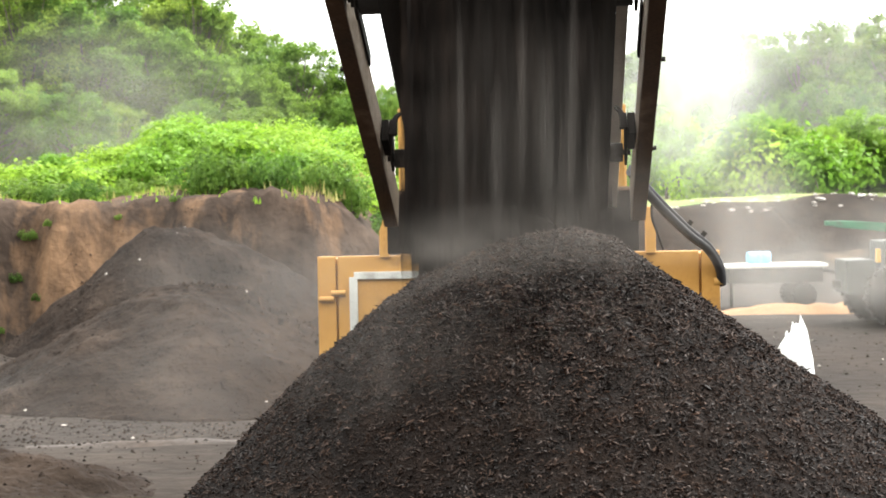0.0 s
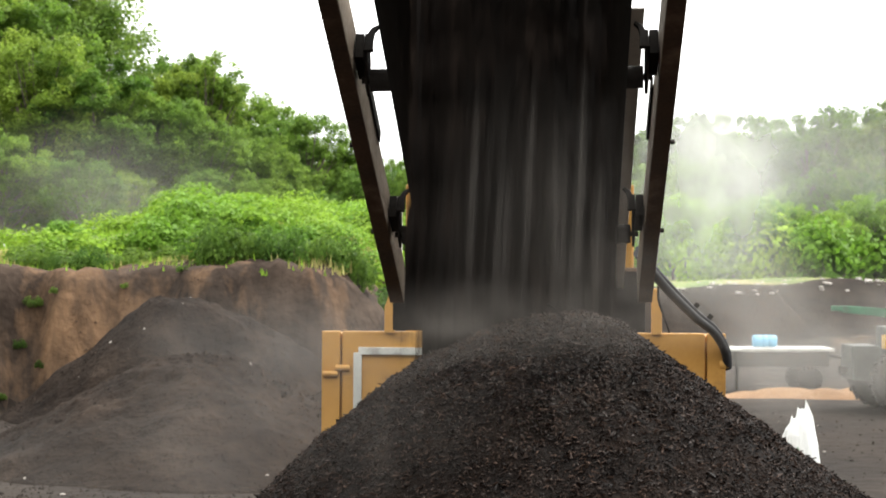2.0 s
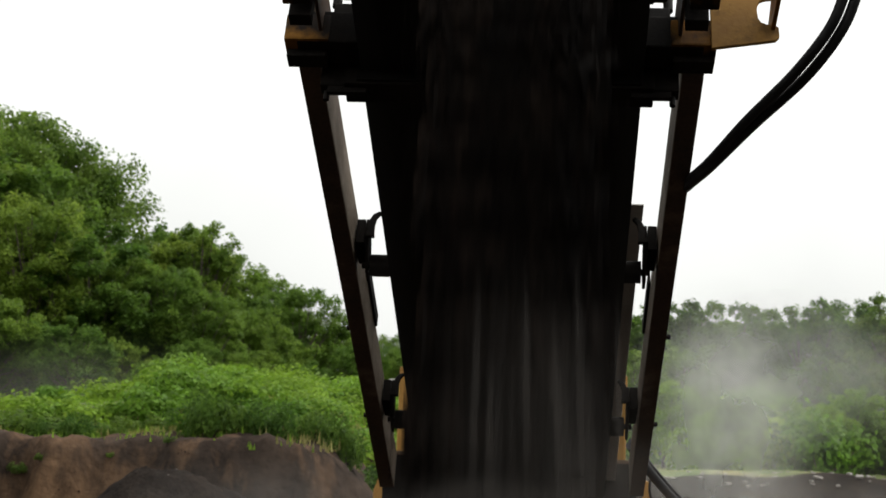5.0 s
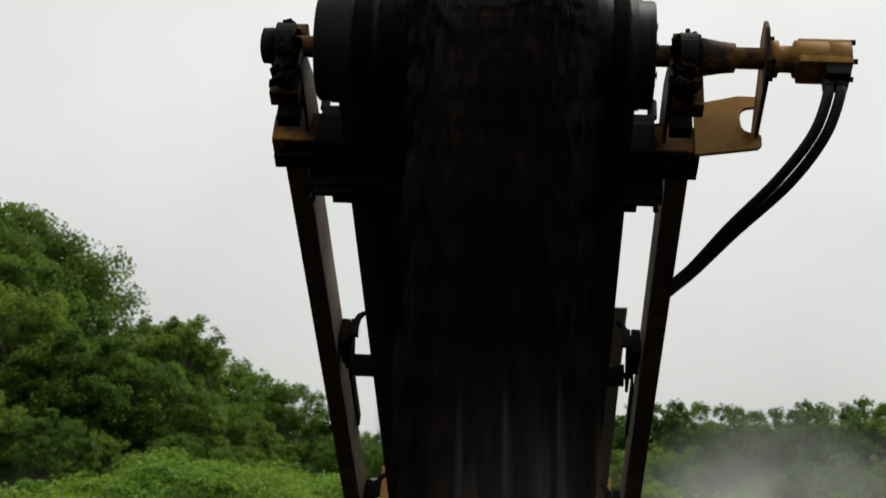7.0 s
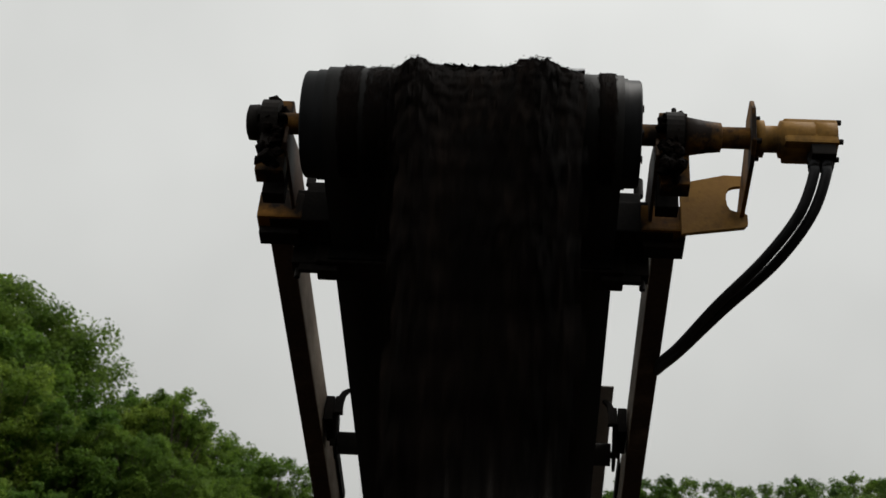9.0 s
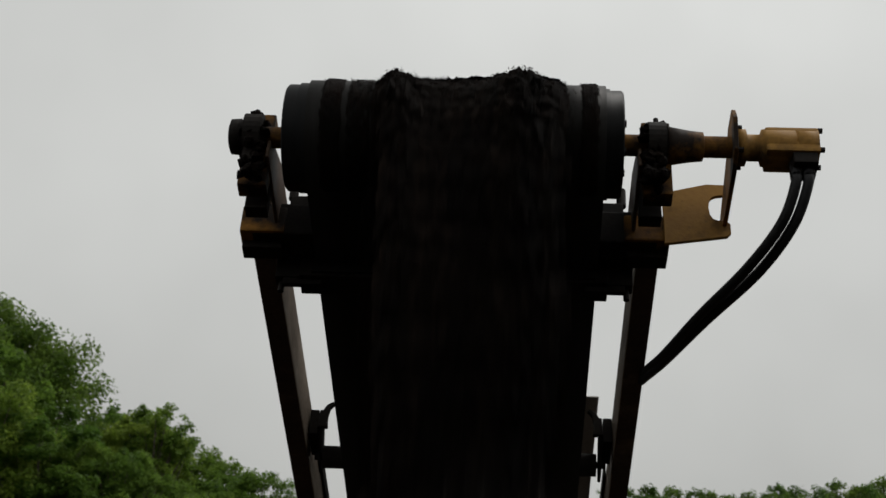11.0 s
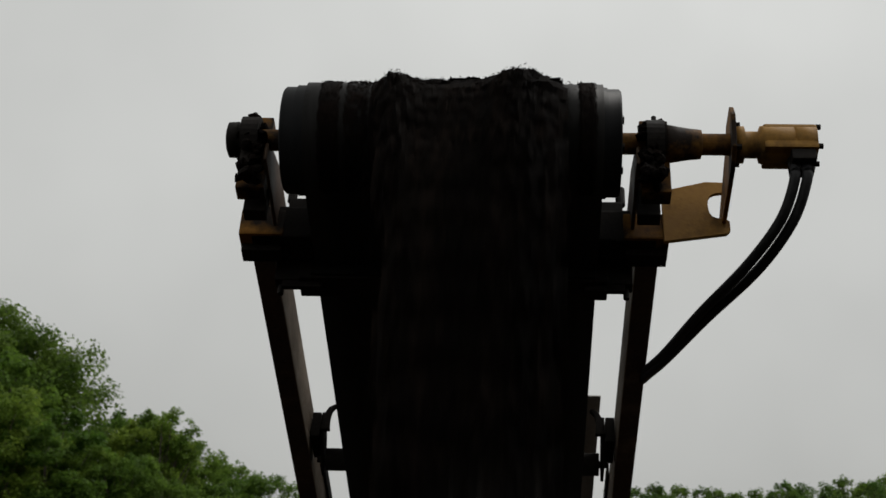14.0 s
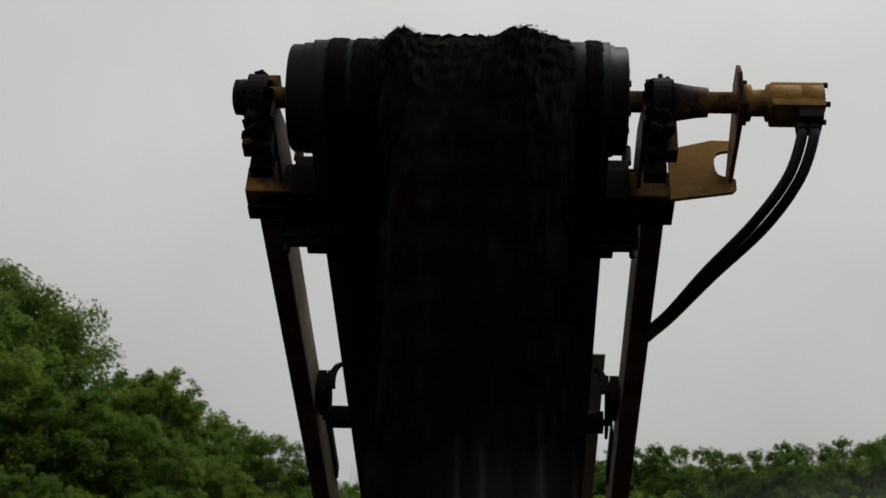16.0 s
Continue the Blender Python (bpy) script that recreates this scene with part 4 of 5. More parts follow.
def mulch_sheet(seed, lo, hi):
    """A strip of loose crumbs and chips, one side of the load on the belt, which is thicker in two ridges."""
    rng = random.Random(seed)
    verts, faces = [], []

    def load(x):
        edge = smooth_step(-0.26, -0.19, x) * (1 - smooth_step(0.29, 0.36, x))
        edge *= smooth_step(lo, lo + 0.06, x) * (1 - smooth_step(hi - 0.06, hi, x))
        return edge * (0.038 * math.exp(-((x + 0.178) / 0.055) ** 2) + 0.05 * math.exp(-((x - 0.2) / 0.08) ** 2) + 0.015)

    # the caked middle of the strip, curved as the drum is
    cols, rows_ = 30, 7
    step = (hi - lo) / (cols - 1)
    deep = [[load(lo + step * i) * rng.uniform(0.45, 1.0) for i in range(cols)] for _ in range(rows_)]
    for side in (1, -0.25):
        for j in range(rows_):
            y = -0.12 + 0.24 * j / (rows_ - 1)
            for i in range(cols):
                rim = 0 if j in (0, rows_ - 1) else 1
                verts.append((lo + step * i + rng.uniform(-0.006, 0.006), y + rng.uniform(-0.012, 0.012), side * rim * deep[j][i] - 0.012 - y * y / 0.6))
    m = cols * rows_
    for j in range(rows_ - 1):
        for i in range(cols - 1):
            a = j * cols + i
            if load(lo + step * i) > 0.009 * rng.random() + 0.002:
                faces += [(a, a + 1, a + cols + 1, a + cols), (m + a, m + a + cols, m + a + cols + 1, m + a + 1)]
    # crumbs and shreds lying in it
    for _ in range(420):
        x = min(hi, max(lo, rng.uniform(lo, hi) if rng.random() < 0.4 else rng.gauss(-0.17 if lo < -0.1 else 0.2, 0.07)))
        y = rng.uniform(-0.11, 0.11)
        p = (x, y, rng.uniform(0.0, 1.0) * load(x) - 0.012 - y * y / 0.6 + rng.uniform(-0.004, 0.003))
        chip(verts, faces, rng, p, rng.choice((0.2, 0.28, 0.36, 0.44, 0.56)), flat=0.2)
    me = bpy.data.meshes.new("falling_mulch")
    me.from_pydata(verts, [], faces)
    me.materials.append(M_FLOW_SHADED)
    return me


SHEETS = [mulch_sheet(60 + k, -0.27, 0.12) if k % 2 == 0 else mulch_sheet(60 + k, -0.06, 0.37) for k in range(8)]
falling = []
for k in range(DROPS):
    ob = new("falling_mulch", SHEETS[k % len(SHEETS)])
    tagged(ob, "loose sheet of dark mulch chips dropping off the belt", "falling mulch", "stream of falling mulch", "stuff")
    falling.append(ob)

LIFT = R_DRUM + 0.016
UP = FLOW.to_3x3() @ Vector((0, -1, 0))
OFF_T = 0.62


def flow_rows(inward, aside):
    """One round trip, from the tail of the ride on the belt: seconds from its start, and the pose. inward: how far the fall carries it across; aside: its place on the belt."""
    rows = []
    ride = 1.05
    for k in range(4):
        s = ride * (1 - k / 3)
        rows.append((k / 3 * ride / SPEED, FLOW @ at(aside, s, LIFT)))
    t0 = ride / SPEED
    # over the drum until the chips leave it
    for k in (1, 2):
        a = radians(20 * k)
        rows.append((t0 + k * radians(20) * LIFT / SPEED, FLOW @ at(aside, -LIFT * math.sin(a), LIFT * math.cos(a), math.degrees(a))))
    t1 = rows[-1][0]
    m = rows[-1][1]
    p, tilt = m.translation.copy(), 40.0
    v = (FLOW.to_3x3() @ Vector((0, -math.cos(radians(40)), -math.sin(radians(40))))) * SPEED
    for k in range(1, 7):
        dt = OFF_T * k / 6
        q = p + v * dt + Vector((inward * dt / OFF_T, 0, -4.9 * dt * dt))
        lean = 40.0 + (110.0 - 40.0) * min(1, dt / 0.3)
        rows.append((t1 + dt, Matrix.Translation(q) @ (FLOW @ at(0, 0, 0, lean)).to_3x3().to_4x4()))
    # sunk into the pile, and back below the yard to the feed
    t2 = rows[-1][0]
    q = rows[-1][1].translation
    rot = (FLOW @ at(0, 0, 0, 70)).to_3x3().to_4x4()
    rows.append((t2 + 0.08, Matrix.Translation((q.x, q.y + 0.1, 0.9)) @ rot))
    rows.append((t2 + 0.16, Matrix.Translation((0.3, 5.0, -0.4)) @ (FLOW @ at(0, 0, 0, 30)).to_3x3().to_4x4()))
    rows.append((CYCLE - 0.12, Matrix.Translation((0.35, 6.2, -0.4)) @ FLOW.to_3x3().to_4x4()))
    return rows


def motions():
    rng = random.Random(3)
    for k, ob in enumerate(falling):
        trip = flow_rows((0.085, -0.012)[k % 2] + rng.uniform(-0.03, 0.03), rng.uniform(-0.012, 0.012))
        lag = CYCLE * k / DROPS
        rows = []
        for n in range(-2, 9):
            for t, m in trip:
                rows.append((t + n * CYCLE + lag, m))
        keep = [r for r in rows if -0.5 < r[0] < 16.6]
        walk(ob, [(max(-0.5, t), m) for t, m in keep])
    step = 0.2
    turn = math.degrees(SPEED / (R_DRUM + 0.012)) * step
    n = int(16.2 / step) + 1
    walk(drum, [(i * step, at(0, 0, 0, turn * i)) for i in range(n + 1)])
    walk(tail, [(i * step, at(0, RUN, 0, turn * i)) for i in range(n + 1)])
    dust_motions()


# ---- across the yard: trailer, tractor, sack, rubble ----
M_TYRE = surface("muddy_tyre_rubber", ((0.012, 0.011, 0.011), (0.035, 0.03, 0.026)), 5, 40, (0.8, 0.95), 0.4)
M_GREEN = surface("faded_green_paint", ((0.02, 0.10, 0.05), (0.045, 0.17, 0.09)), 4, 40, (0.45, 0.7), 0.1, stain=(0.06, 0.06, 0.05), stain_scale=3, stain_at=(0.55, 0.7))
M_DARK_PAINT = surface("dusty_dark_paint", ((0.02, 0.024, 0.022), (0.05, 0.055, 0.05)), 4, 40, (0.5, 0.75), 0.1)
M_BLUE = surface("light_blue_plastic", ((0.14, 0.38, 0.58), (0.2, 0.46, 0.66)), 5, 50, (0.35, 0.5), 0.05)
M_SACK = surface("white_woven_sack", ((0.68, 0.69, 0.68), (0.82, 0.82, 0.8)), 3, 150, (0.55, 0.75), 0.3)
M_SACK_GREEN = surface("green_sack_print", ((0.10, 0.22, 0.11), (0.14, 0.28, 0.15)), 6, 90, (0.6, 0.7), 0.1)
M_RIM = surface("yellow_wheel_rim", ((0.5, 0.27, 0.02), (0.62, 0.36, 0.05)), 5, 40, (0.4, 0.6), 0.1)
M_RED = surface("orange_lamp_plastic", ((0.55, 0.1, 0.03), (0.65, 0.16, 0.05)), 6, 40, (0.2, 0.35), 0)


def wheel(parent, x, y, r, w):
    m = Matrix.Translation((x, y, r))
    prof = [(-w / 2, r * 0.55), (-w / 2, r * 0.86), (-w * 0.36, r * 0.97), (w * 0.36, r * 0.97), (w / 2, r * 0.86), (w / 2, r * 0.55)]
    top = part("wheel", lathe(prof, 30), M_TYRE, parent, "muddy black tyre")
    top.matrix_basis = m
    part("rim", lathe([(-w * 0.35, r * 0.2), (-w * 0.38, r * 0.56), (w * 0.38, r * 0.56), (w * 0.35, r * 0.2)], 24), M_RIM, top, "yellow rim")
    lugs = bmesh.new()
    for i in range(18):
        a = i * 6.283 / 18
        for s in (-1, 1):
            add_box(lugs, (w * 0.46, 0.045, 0.05), Matrix.Rotation(a + 0.1 * s, 4, "X") @ at(s * w * 0.24, 0, r * 0.97, 0, 0, 25 * s), 0.004)
    part("tread", lugs, M_TYRE, top)
    return top


def build_tractor():
    t = thing("tractor", "dark green compact tractor with a raised loader boom", "tractor", at(6.75, 23.2, ground_height(6.75, 23.2)))
    part("chassis", box((1.5, 0.55, 0.35), at(0.3, 0, 0.62), 0.03), M_DARK_PAINT, t)
    part("hood", box((0.95, 0.6, 0.48), at(0.15, 0, 1.0), 0.06), M_DARK_PAINT, t, "dark dusty hood")
    part("seat", box((0.4, 0.45, 0.4), at(1.0, 0, 1.1), 0.05), M_TYRE, t)
    part("fender", box((0.75, 0.3, 0.08), at(0.95, -0.55, 1.22), 0.03), M_GREEN, t, "green rear fender")
    part("fender", box((0.75, 0.3, 0.08), at(0.95, 0.55, 1.22), 0.03), M_GREEN, t)
    for y in (-0.62, 0.62):
        a = wheel(t, -0.18, y, 0.46, 0.24)
        a.matrix_basis = at(-0.18, y, 0.46, 0, 0, 90)
        b = wheel(t, 1.0, y, 0.62, 0.32)
        b.matrix_basis = at(1.0, y, 0.62, 0, 0, 90)
    part("front_weight", box((0.42, 0.7, 0.5), at(-0.62, 0, 0.72), 0.04), M_DARK_PAINT, t, "dark counterweight block")
    part("tow_bar", box((0.16, 0.1, 0.12), at(-0.86, 0, 0.6), 0.01), M_STEEL, t)
    boom = part("boom", plate([(-0.95, 0.05), (-0.85, 0.10), (-0.3, 0.06), (0.35, -0.02), (0.35, -0.14), (-0.3, -0.06), (-0.9, 0.0)], 0.09, "y", 0.01), M_GREEN, t, "faded green loader boom")
    boom.matrix_basis = at(-0.1, -0.35, 1.45)
    part("boom_tip", box((0.16, 0.12, 0.07), at(-0.95, 0, 0.06), 0.01), M_GREEN, boom)
    part("marker_lamp", rod((0.18, 0, 0.02), (0.18, 0, 0.13), 0.035, 12), M_RED, boom, "orange marker lamp")
    part("guard_post", rod((0.2, -0.4, 1.38), (0.75, -0.4, 1.95), 0.03, 10), M_WHITE, t, "white slanted post")
    part("headlamp", box((0.05, 0.12, 0.2), at(-0.34, -0.24, 1.02), 0.01), M_RIM, t)


def build_trailer():
    t = thing("flatbed_trailer", "low flatbed trailer with a pale worn deck", "trailer", at(5.75, 27.2, ground_height(5.75, 27.2)))
    part("deck", box((1.75, 0.9, 0.05), at(0, 0, 0.70), 0.008), M_WHITE, t, "pale worn deck")
    part("frame", box((1.6, 0.75, 0.26), at(0, 0, 0.545), 0.01), M_STEEL, t)
    for y in (-0.42, 0.42):
        w = wheel(t, 0, y, 0.2, 0.12)
        w.matrix_basis = at(0.45, y, 0.2, 0, 0, 90)
    part("drawbar", rod((0.85, 0, 0.6), (1.6, -0.3, 0.5), 0.035, 10), M_STEEL, t)
    part("prop_leg", rod((-0.7, 0, 0.58), (-0.7, 0, 0.0), 0.03, 8), M_STEEL, t)
    b = thing("water_barrel", "small light blue plastic barrel lying on a trailer deck", "barrel", at(5.50, 27.05, 0.93 - 0.09 + ground_height(5.75, 27.2)))
    part("shell", lathe([(-0.2, 0.05), (-0.2, 0.09), (-0.18, 0.105), (-0.06, 0.105), (-0.055, 0.098), (-0.045, 0.098), (-0.04, 0.105), (0.04, 0.105), (0.045, 0.098), (0.055, 0.098), (0.06, 0.105), (0.18, 0.105), (0.2, 0.09), (0.2, 0.05)], 24), M_BLUE, b)
    part("bung", rod((0.195, 0, 0.05), (0.215, 0, 0.05), 0.02, 10), M_WHITE, b)
    h = from_lists("spoil_strip", *strip_mesh(4.4, 7.6, 25.3, 0.8, 0.17), M_SAND, smooth=True)
    tagged(h, "low strip of orange-brown sandy spoil", "spoil heap")
    h = from_lists("spoil_strip", *strip_mesh(-3.6, -1.3, 13.0, 0.32, 0.05), M_TAN, smooth=True)
    tagged(h, "thin pale tan strip of driven-over soil", "spoil heap")


M_SAND = surface("orange_sandy_spoil", ((0.12, 0.062, 0.028), (0.2, 0.115, 0.056)), 1.5, 12, (0.85, 0.98), 0.8, distance=0.04)


M_TAN = surface("pale_tan_soil", ((0.018, 0.0135, 0.0105), (0.04, 0.03, 0.0235)), 1.5, 12, (0.85, 0.98), 0.8, distance=0.04)


def strip_mesh(x0, x1, y0, deep, tall):
    verts, faces = [], []
    n, m = 60, 10
    for i in range(n + 1):
        for j in range(m + 1):
            x, v = x0 + (x1 - x0) * i / n, j / m
            y = y0 + deep * v + 0.2 * noise.noise((x, 0, 3))
            z = tall * math.sin(math.pi * v) * math.sin(math.pi * i / n) ** 0.5 * (1 + 0.7 * noise.noise((x * 2, v * 3, 1)))
            verts.append((x, y, ground_height(x, y) + z - 0.02))
    for i in range(n):
        for j in range(m):
            a = i * (m + 1) + j
            faces.append((a, a + m + 1, a + m + 2, a + 1))
    return verts, faces


build_tractor()
build_trailer()


def build_sack():
    s = thing("bulk_sack", "crumpled white woven sack with a green stripe standing on the yard", "sack", at(3.56, 15.7, ground_height(3.56, 15.7), 0, 0, 20))
    bm = bmesh.new()
    rings = []
    levels = [(0.0, 0.16, 0.13), (0.02, 0.175, 0.15), (0.15, 0.165, 0.14), (0.3, 0.15, 0.13), (0.42, 0.14, 0.11), (0.52, 0.125, 0.08), (0.58, 0.1, 0.05), (0.61, 0.085, 0.02)]
    for j, (z, a, b) in enumerate(levels):
        ring = []
        for i in range(28):
            t = i * 6.283 / 28
            k = 1 + 0.16 * noise.noise((math.cos(t) * 2.2, math.sin(t) * 2.2, z * 4)) + 0.07 * noise.noise((math.cos(t) * 6, math.sin(t) * 6, z * 9))
            dz = (0.09 * math.cos(t + 0.5) + 0.12 * noise.noise((math.cos(t) * 3, math.sin(t) * 3, 2)) + 0.05 * noise.noise((math.cos(t) * 9, math.sin(t) * 9, 5))) * (z / 0.6) ** 3
            ring.append(bm.verts.new((1.18 * a * k * math.cos(t) - 0.06 * z, 1.1 * b * k * math.sin(t), z + dz)))
        rings.append(ring)
    for p, q in zip(rings, rings[1:]):
        for i in range(28):
            bm.faces.new((p[i], p[(i + 1) % 28], q[(i + 1) % 28], q[i]))
    bm.faces.new(rings[0])
    bm.faces.new(rings[-1])
    part("body", bm, M_SACK, s)
    stripe = plate([(-0.17, 0.16), (-0.13, 0.16), (-0.05, 0.4), (-0.08, 0.42)], 0.015, "y", 0.002)
    part("green_stripe", stripe, M_SACK_GREEN, s, "green printed stripe").matrix_basis = at(0, -0.17, 0, -12)


build_sack()


def rubble_mesh(seed):
    rng = random.Random(seed)
    bm = bmesh.new()
    bmesh.ops.create_icosphere(bm, subdivisions=1, radius=0.5)
    for v in bm.verts:
        v.co *= rng.uniform(0.65, 1.2)
        v.co.z *= 0.6
    me = bpy.data.meshes.new("rubble_stone")
    bm.to_mesh(me)
    bm.free()
    me.materials.append(M_STONE)
    return me


STONES = [rubble_mesh(k) for k in range(4)]
GRAPH = bpy.context.evaluated_depsgraph_get()
rng = random.Random(91)
for k in range(84):
    x, y = rng.uniform(6.0, 15.5), rng.uniform(45.6, 47.6)
    if k >= 76:
        x, y = rng.uniform(-6.5, 0.2), rng.uniform(13.0, 20.0)
    s = rng.uniform(0.06, 0.2) if k < 76 else rng.uniform(0.03, 0.06)
    ob = new("rubble_stone", STONES[k % 4])
    z = ground_height(x, y)
    if k >= 76:
        z = scene.ray_cast(GRAPH, Vector((x, y, 6)), Vector((0, 0, -1)))[1].z
    ob.matrix_world = at(x, y, z, 0, 0, rng.uniform(0, 360)) @ Matrix.Diagonal((s * 1.5, s, s, 1))
    tagged(ob, "pale broken stone lying on dark soil", "stone", "scattered pale stones")



def clods(name, label, spots, material, seed):
    """Loose crumbs lying over the heaps and the ground between them."""
    rng = random.Random(seed)
    verts, faces = [], []
    for cx, cy, radius, height, count, size in spots:
        for _ in range(count):
            a, r = rng.uniform(0, 6.283), radius * math.sqrt(rng.random())
            x, y = cx + r * math.cos(a), cy + r * math.sin(a)
            hit, p, *_ = scene.ray_cast(GRAPH, Vector((x, y, 6)), Vector((0, 0, -1)))
            if not hit or p.z > 2.0:
                continue
            s, k = size * rng.uniform(0.4, 1.0) ** 2 * 1.6, len(verts)
            c = [Vector((rng.uniform(0.5, 1.2) * math.cos(i * 1.2566), rng.uniform(0.5, 1.2) * math.sin(i * 1.2566), rng.uniform(-0.3, 0.1))) * s for i in range(5)]
            verts += [tuple(p + v) for v in c] + [tuple(p + Vector((rng.uniform(-0.3, 0.3), rng.uniform(-0.3, 0.3), rng.uniform(0.4, 0.9))) * s)]
            faces += [(k + i, k + (i + 1) % 5, k + 5) for i in range(5)]
    tagged(from_lists(name, verts, faces, material), label, "compost crumbs", kind="stuff")


M_CRUMB = surface("compost_crumbs", ((0.0075, 0.0054, 0.0042), (0.027, 0.0195, 0.015)), 9, 60, (0.85, 0.98), 0.3, by_piece=0.6, island=True, spec=0.06)
clods("compost_crumbs", "loose dark compost crumbs over the heaps", [(-2.75, 16.4, 3.4, 1.2, 5000, 0.017), (-4.0, 21.6, 2.1, 2, 2200, 0.02), (-3.9, 10.6, 1.9, 0.6, 1800, 0.014), (-1.2, 19.0, 2.2, 0.7, 3000, 0.035), (4.5, 19, 4, 0, 900, 0.02), (-3, 13.2, 2.2, 0, 700, 0.016)], M_CRUMB, 17)
clods("pale_crumbs", "pale bits of wood and stone among the compost", [(-2.75, 16.6, 3.4, 1.2, 24, 0.018), (-3.4, 21.5, 2.4, 2, 20, 0.022), (-1.0, 19, 2.2, 0.7, 40, 0.03), (4.5, 18, 4, 0, 30, 0.02)], M_STONE, 18)

# ---- drifting dust and added haze veils: soft puffs that thin out towards their rims ----
def dust_material(name, tone, most, scale, drawn=(1, 1, 1)):
    m = bpy.data.materials.new(name)
    m.use_nodes = True
    n, l = m.node_tree.nodes, m.node_tree.links
    n.remove(n["Principled BSDF"])
    tc = n.new("ShaderNodeTexCoord")
    sep = n.new("ShaderNodeSeparateXYZ")
    flat = n.new("ShaderNodeCombineXYZ")
    l.new(tc.outputs["Object"], sep.inputs[0])
    l.new(sep.outputs[0], flat.inputs[0])
    l.new(sep.outputs[2], flat.inputs[2])
    length = n.new("ShaderNodeVectorMath")
    length.operation = "LENGTH"
    l.new(flat.outputs[0], length.inputs[0])
    fall = n.new("ShaderNodeMapRange")
    fall.interpolation_type = "SMOOTHERSTEP"
    fall.inputs["From Min"].default_value, fall.inputs["From Max"].default_value = 0.92, 0.08
    l.new(length.outputs["Value"], fall.inputs["Value"])
    info = n.new("ShaderNodeObjectInfo")
    shift = n.new("ShaderNodeVectorMath")
    shift.operation = "ADD"
    spread_by = n.new("ShaderNodeMath")
    spread_by.operation = "MULTIPLY"
    spread_by.inputs[1].default_value = 37.0
    l.new(info.outputs["Random"], spread_by.inputs[0])
    l.new(tc.outputs["Object"], shift.inputs[0])
    l.new(spread_by.outputs[0], shift.inputs[1])
    wisps = n.new("ShaderNodeTexNoise")
    wisps.inputs["Scale"].default_value = scale
    wisps.inputs["Detail"].default_value = 4
    comb = n.new("ShaderNodeMapping")
    comb.inputs["Scale"].default_value = drawn
    l.new(shift.outputs[0], comb.inputs["Vector"])
    l.new(comb.outputs[0], wisps.inputs["Vector"])
    gate = n.new("ShaderNodeMapRange")
    gate.inputs["From Min"].default_value, gate.inputs["From Max"].default_value = 0.18, 0.82
    gate.inputs["To Max"].default_value = most
    l.new(wisps.outputs[0], gate.inputs["Value"])
    amount = n.new("ShaderNodeMath")
    amount.operation = "MULTIPLY"
    l.new(fall.outputs[0], amount.inputs[0])
    l.new(gate.outputs[0], amount.inputs[1])
    d, t, mixed = n.new("ShaderNodeBsdfDiffuse"), n.new("ShaderNodeBsdfTranslucent"), n.new("ShaderNodeMixShader")
    d.inputs["Color"].default_value = t.inputs["Color"].default_value = rgb(tone)
    l.new(d.outputs[0], mixed.inputs[1])
    l.new(t.outputs[0], mixed.inputs[2])
    clear, final = n.new("ShaderNodeBsdfTransparent"), n.new("ShaderNodeMixShader")
    l.new(amount.outputs[0], final.inputs[0])
    l.new(clear.outputs[0], final.inputs[1])
    l.new(mixed.outputs[0], final.inputs[2])
    l.new(final.outputs[0], n["Material Output"].inputs["Surface"])
    return m


M_TREE_VEIL = dust_material("tree_brightening_veil", (0.57, 0.545, 0.52), 0.28, 1.6)
M_DUST_FAINT = dust_material("faint_dust", (0.53, 0.515, 0.495), 0.12, 1.6)
M_FAR_HAZE = dust_material("far_haze", (0.62, 0.63, 0.62), 0.36, 1.2)
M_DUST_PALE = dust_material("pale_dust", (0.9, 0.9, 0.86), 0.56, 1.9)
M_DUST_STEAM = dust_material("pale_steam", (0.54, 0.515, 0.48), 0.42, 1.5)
M_DUST_WISP = dust_material("wisp_dust", (0.58, 0.535, 0.49), 0.07, 3.0, (2, 1, 0.25))
M_LIFT_VEIL = dust_material("black_lifting_veil", (0.58, 0.53, 0.48), 0.034, 4.0, (5, 1, 0.3))
M_DUST_NEAR = dust_material("fine_mulch_dust", (0.58, 0.53, 0.48), 0.13, 2.6)


def puff_mesh(seed):
    bm = bmesh.new()
    bmesh.ops.create_icosphere(bm, subdivisions=4, radius=1.0)
    for v in bm.verts:
        k = 1 + 0.12 * noise.noise(v.co * 1.8 + Vector((seed, 0, 0)))
        v.co = Vector((v.co.x * k, v.co.y * 0.3 * k, v.co.z * k))
    bmesh.ops.delete(bm, geom=[v for v in bm.verts if v.co.y > 0.03], context="VERTS")
    me = bpy.data.meshes.new("dust_puff")
    bm.to_mesh(me)
    bm.free()
    me.polygons.foreach_set("use_smooth", [True] * len(me.polygons))
    return me


dust = []


def puff(x, y, z, wide, tall, material, drift, label="thin grey dust and haze over the yard and the trees"):
    me = puff_mesh(len(dust) * 3.7)
    me.materials.append(material)
    ob = new("dust_puff", me)
    ob.scale = (wide, (wide + tall) * 0.5, tall)
    tagged(ob, label, "dust", "drifting dust", "stuff")
    dust.append((ob, Vector((x, y, z)), Vector(drift)))


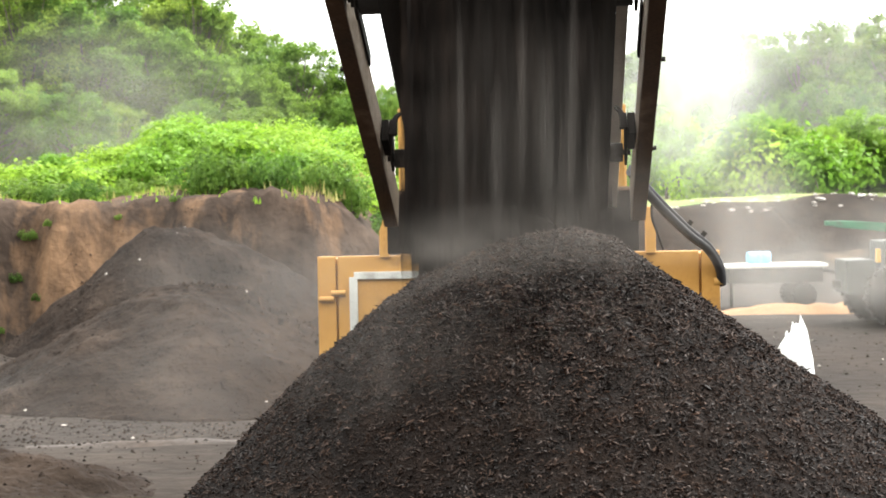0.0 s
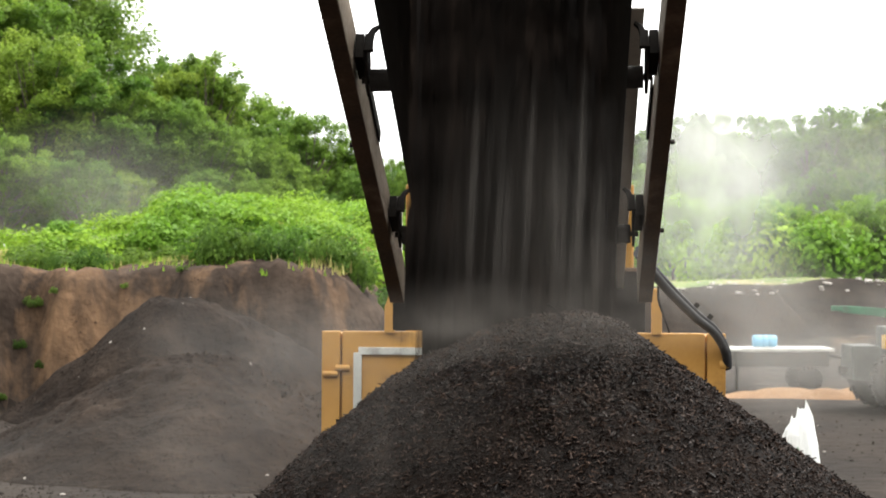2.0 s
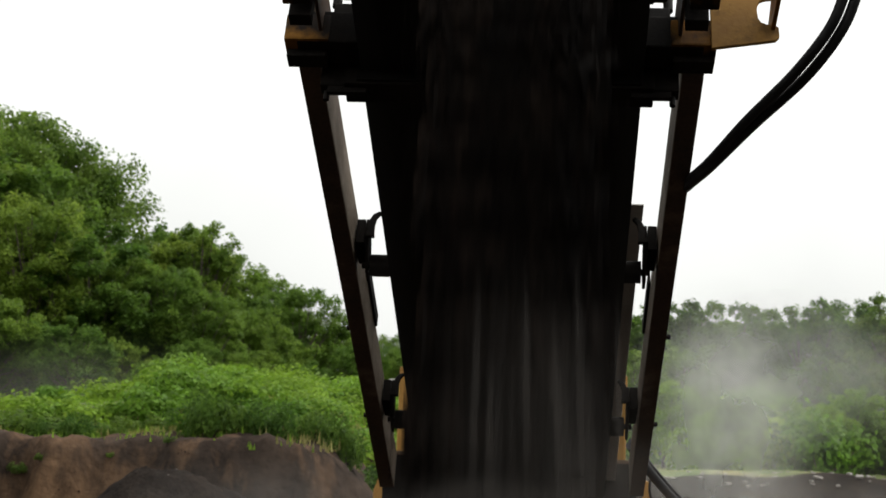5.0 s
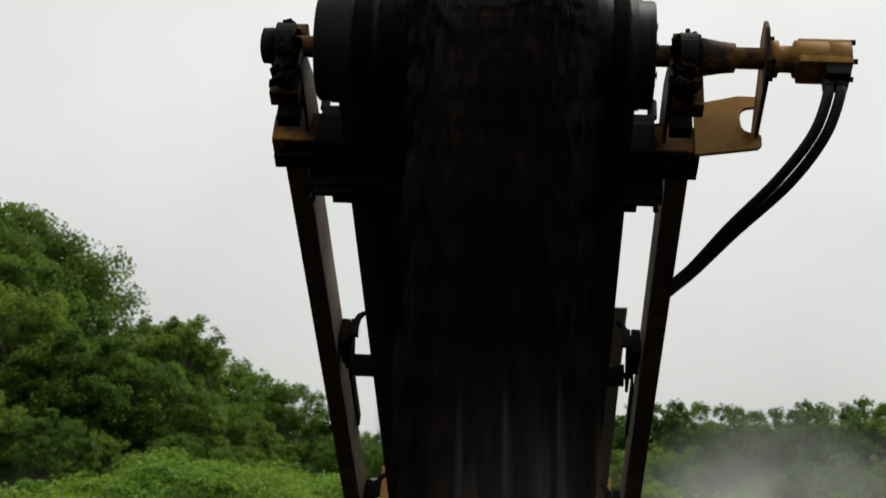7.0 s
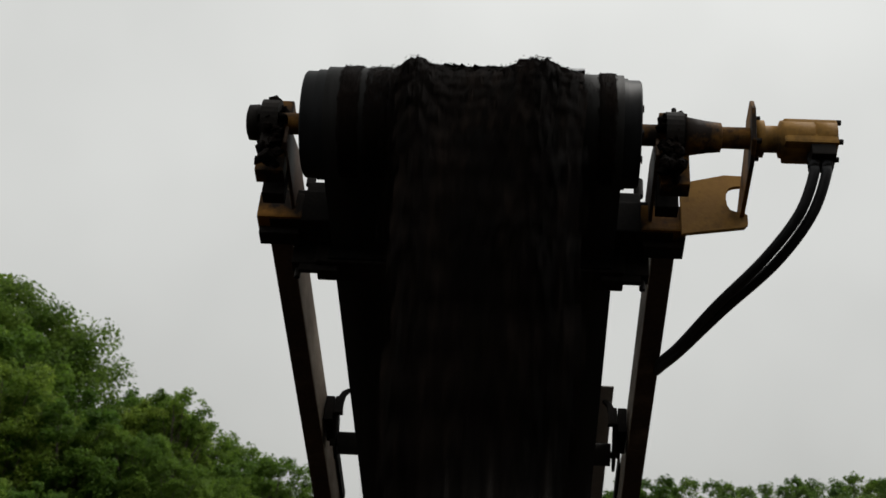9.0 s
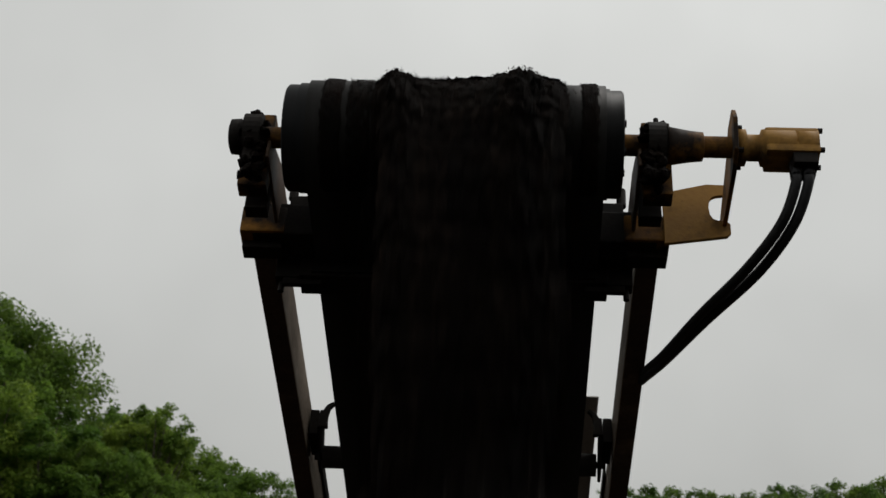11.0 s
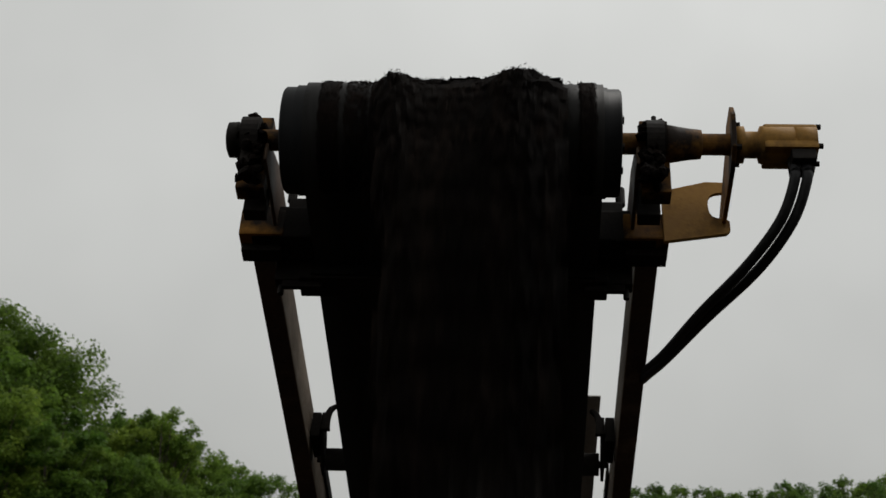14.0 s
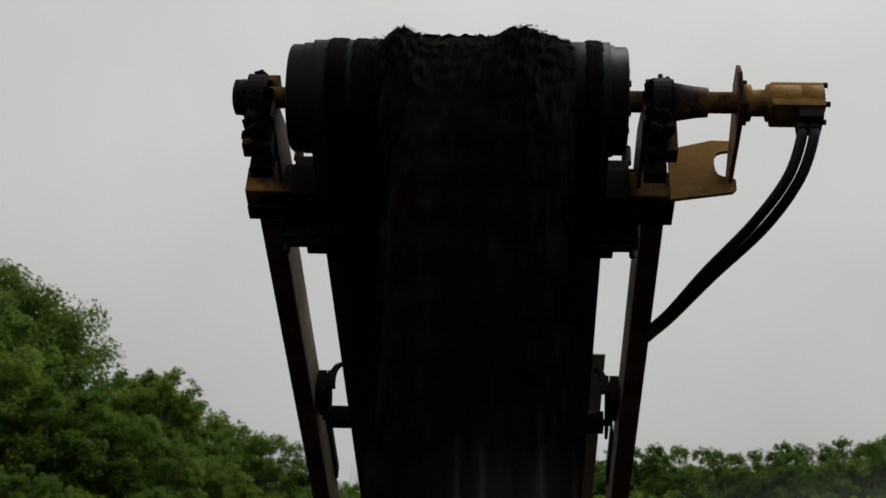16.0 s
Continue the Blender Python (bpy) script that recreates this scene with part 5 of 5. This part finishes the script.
puff(-3.5, 9.4, 0.75, 1.1, 0.5, M_DUST_FAINT, (0.05, 0, 0.03))
puff(-1.4, 11.2, 1.0, 1.5, 0.95, M_DUST_FAINT, (0.03, 0, 0.03))
puff(-2.6, 12.4, 0.5, 2.0, 0.6, M_DUST_FAINT, (0.04, 0, 0.02))
puff(-2.6, 19.8, 1.25, 2.3, 1.1, M_DUST_FAINT, (0.03, 0, 0.0))
puff(-0.55, 8.6, 1.55, 0.75, 0.55, M_DUST_FAINT, (-0.02, 0, 0.03))
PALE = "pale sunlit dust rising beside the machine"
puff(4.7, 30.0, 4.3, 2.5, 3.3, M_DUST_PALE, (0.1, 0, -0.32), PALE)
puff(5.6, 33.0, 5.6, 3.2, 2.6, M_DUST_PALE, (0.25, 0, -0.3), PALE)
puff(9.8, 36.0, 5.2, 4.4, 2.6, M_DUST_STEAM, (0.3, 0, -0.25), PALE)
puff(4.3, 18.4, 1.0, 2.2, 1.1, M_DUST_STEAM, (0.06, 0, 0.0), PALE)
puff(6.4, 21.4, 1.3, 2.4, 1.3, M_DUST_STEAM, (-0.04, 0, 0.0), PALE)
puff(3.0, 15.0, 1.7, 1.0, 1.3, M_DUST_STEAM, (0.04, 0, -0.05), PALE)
# distance haze over the far trees, put in as a pale see-through shell
puff(17, 62.0, 4.4, 15.0, 4.6, M_FAR_HAZE, (0.1, 0, 0.0))
# veil added to brighten the left trees at the start; it sinks out of sight
puff(-9.5, 47.0, 4.6, 8.5, 4.4, M_TREE_VEIL, (-0.2, 0, -0.6))
NEAR = "fine brown dust and pale veil where the mulch lands"
puff(-0.18, 3.42, 1.7, 0.42, 0.26, M_DUST_WISP, (-0.004, 0, 0.0), NEAR)
puff(-0.05, 3.75, 1.84, 0.4, 0.17, M_DUST_NEAR, (-0.004, 0, 0.0), NEAR)
puff(0.5, 3.66, 1.9, 0.42, 0.12, M_DUST_NEAR, (0.004, 0, 0.0), NEAR)
puff(0.14, 3.58, 1.9, 0.4, 0.13, M_DUST_NEAR, (0.0, 0, 0.002), NEAR)
puff(0.42, 3.56, 1.95, 0.26, 0.2, M_DUST_NEAR, (0.0, 0, 0.002), NEAR)
for x, z, wide, tall in ((0.25, 2.12, 0.035, 0.34), (0.31, 2.2, 0.02, 0.4), (0.36, 2.06, 0.03, 0.3), (0.2, 2.2, 0.018, 0.36), (0.14, 2.08, 0.03, 0.26), (0.28, 2.0, 0.05, 0.22), (0.41, 2.15, 0.016, 0.35), (0.06, 2.15, 0.016, 0.4)):
    puff(x, 3.6 + 0.02 * math.sin(40 * x), z, wide, tall, M_DUST_WISP, (0.004 * math.sin(30 * x), 0, 0.0), NEAR)
# two faint veils added before the falling mulch to lift its blacks
puff(0.14, 3.5, 2.12, 0.3, 0.5, M_LIFT_VEIL, (0.004, 0, 0.0), NEAR)
puff(0.32, 3.46, 2.08, 0.28, 0.45, M_LIFT_VEIL, (-0.004, 0, 0.0), NEAR)


def dust_motions():
    for ob, p, v in dust:
        walk(ob, [(t, Matrix.Translation(p + v * t + 0.06 * v.length * Vector((math.sin(t * 0.9 + p.x), 0, math.cos(t * 0.7 + p.z)))) @ Matrix.Rotation(0.05 * math.sin(t * 0.6 + p.x * 3), 4, "Y")) for t in range(0, 17, 2)])


motions()
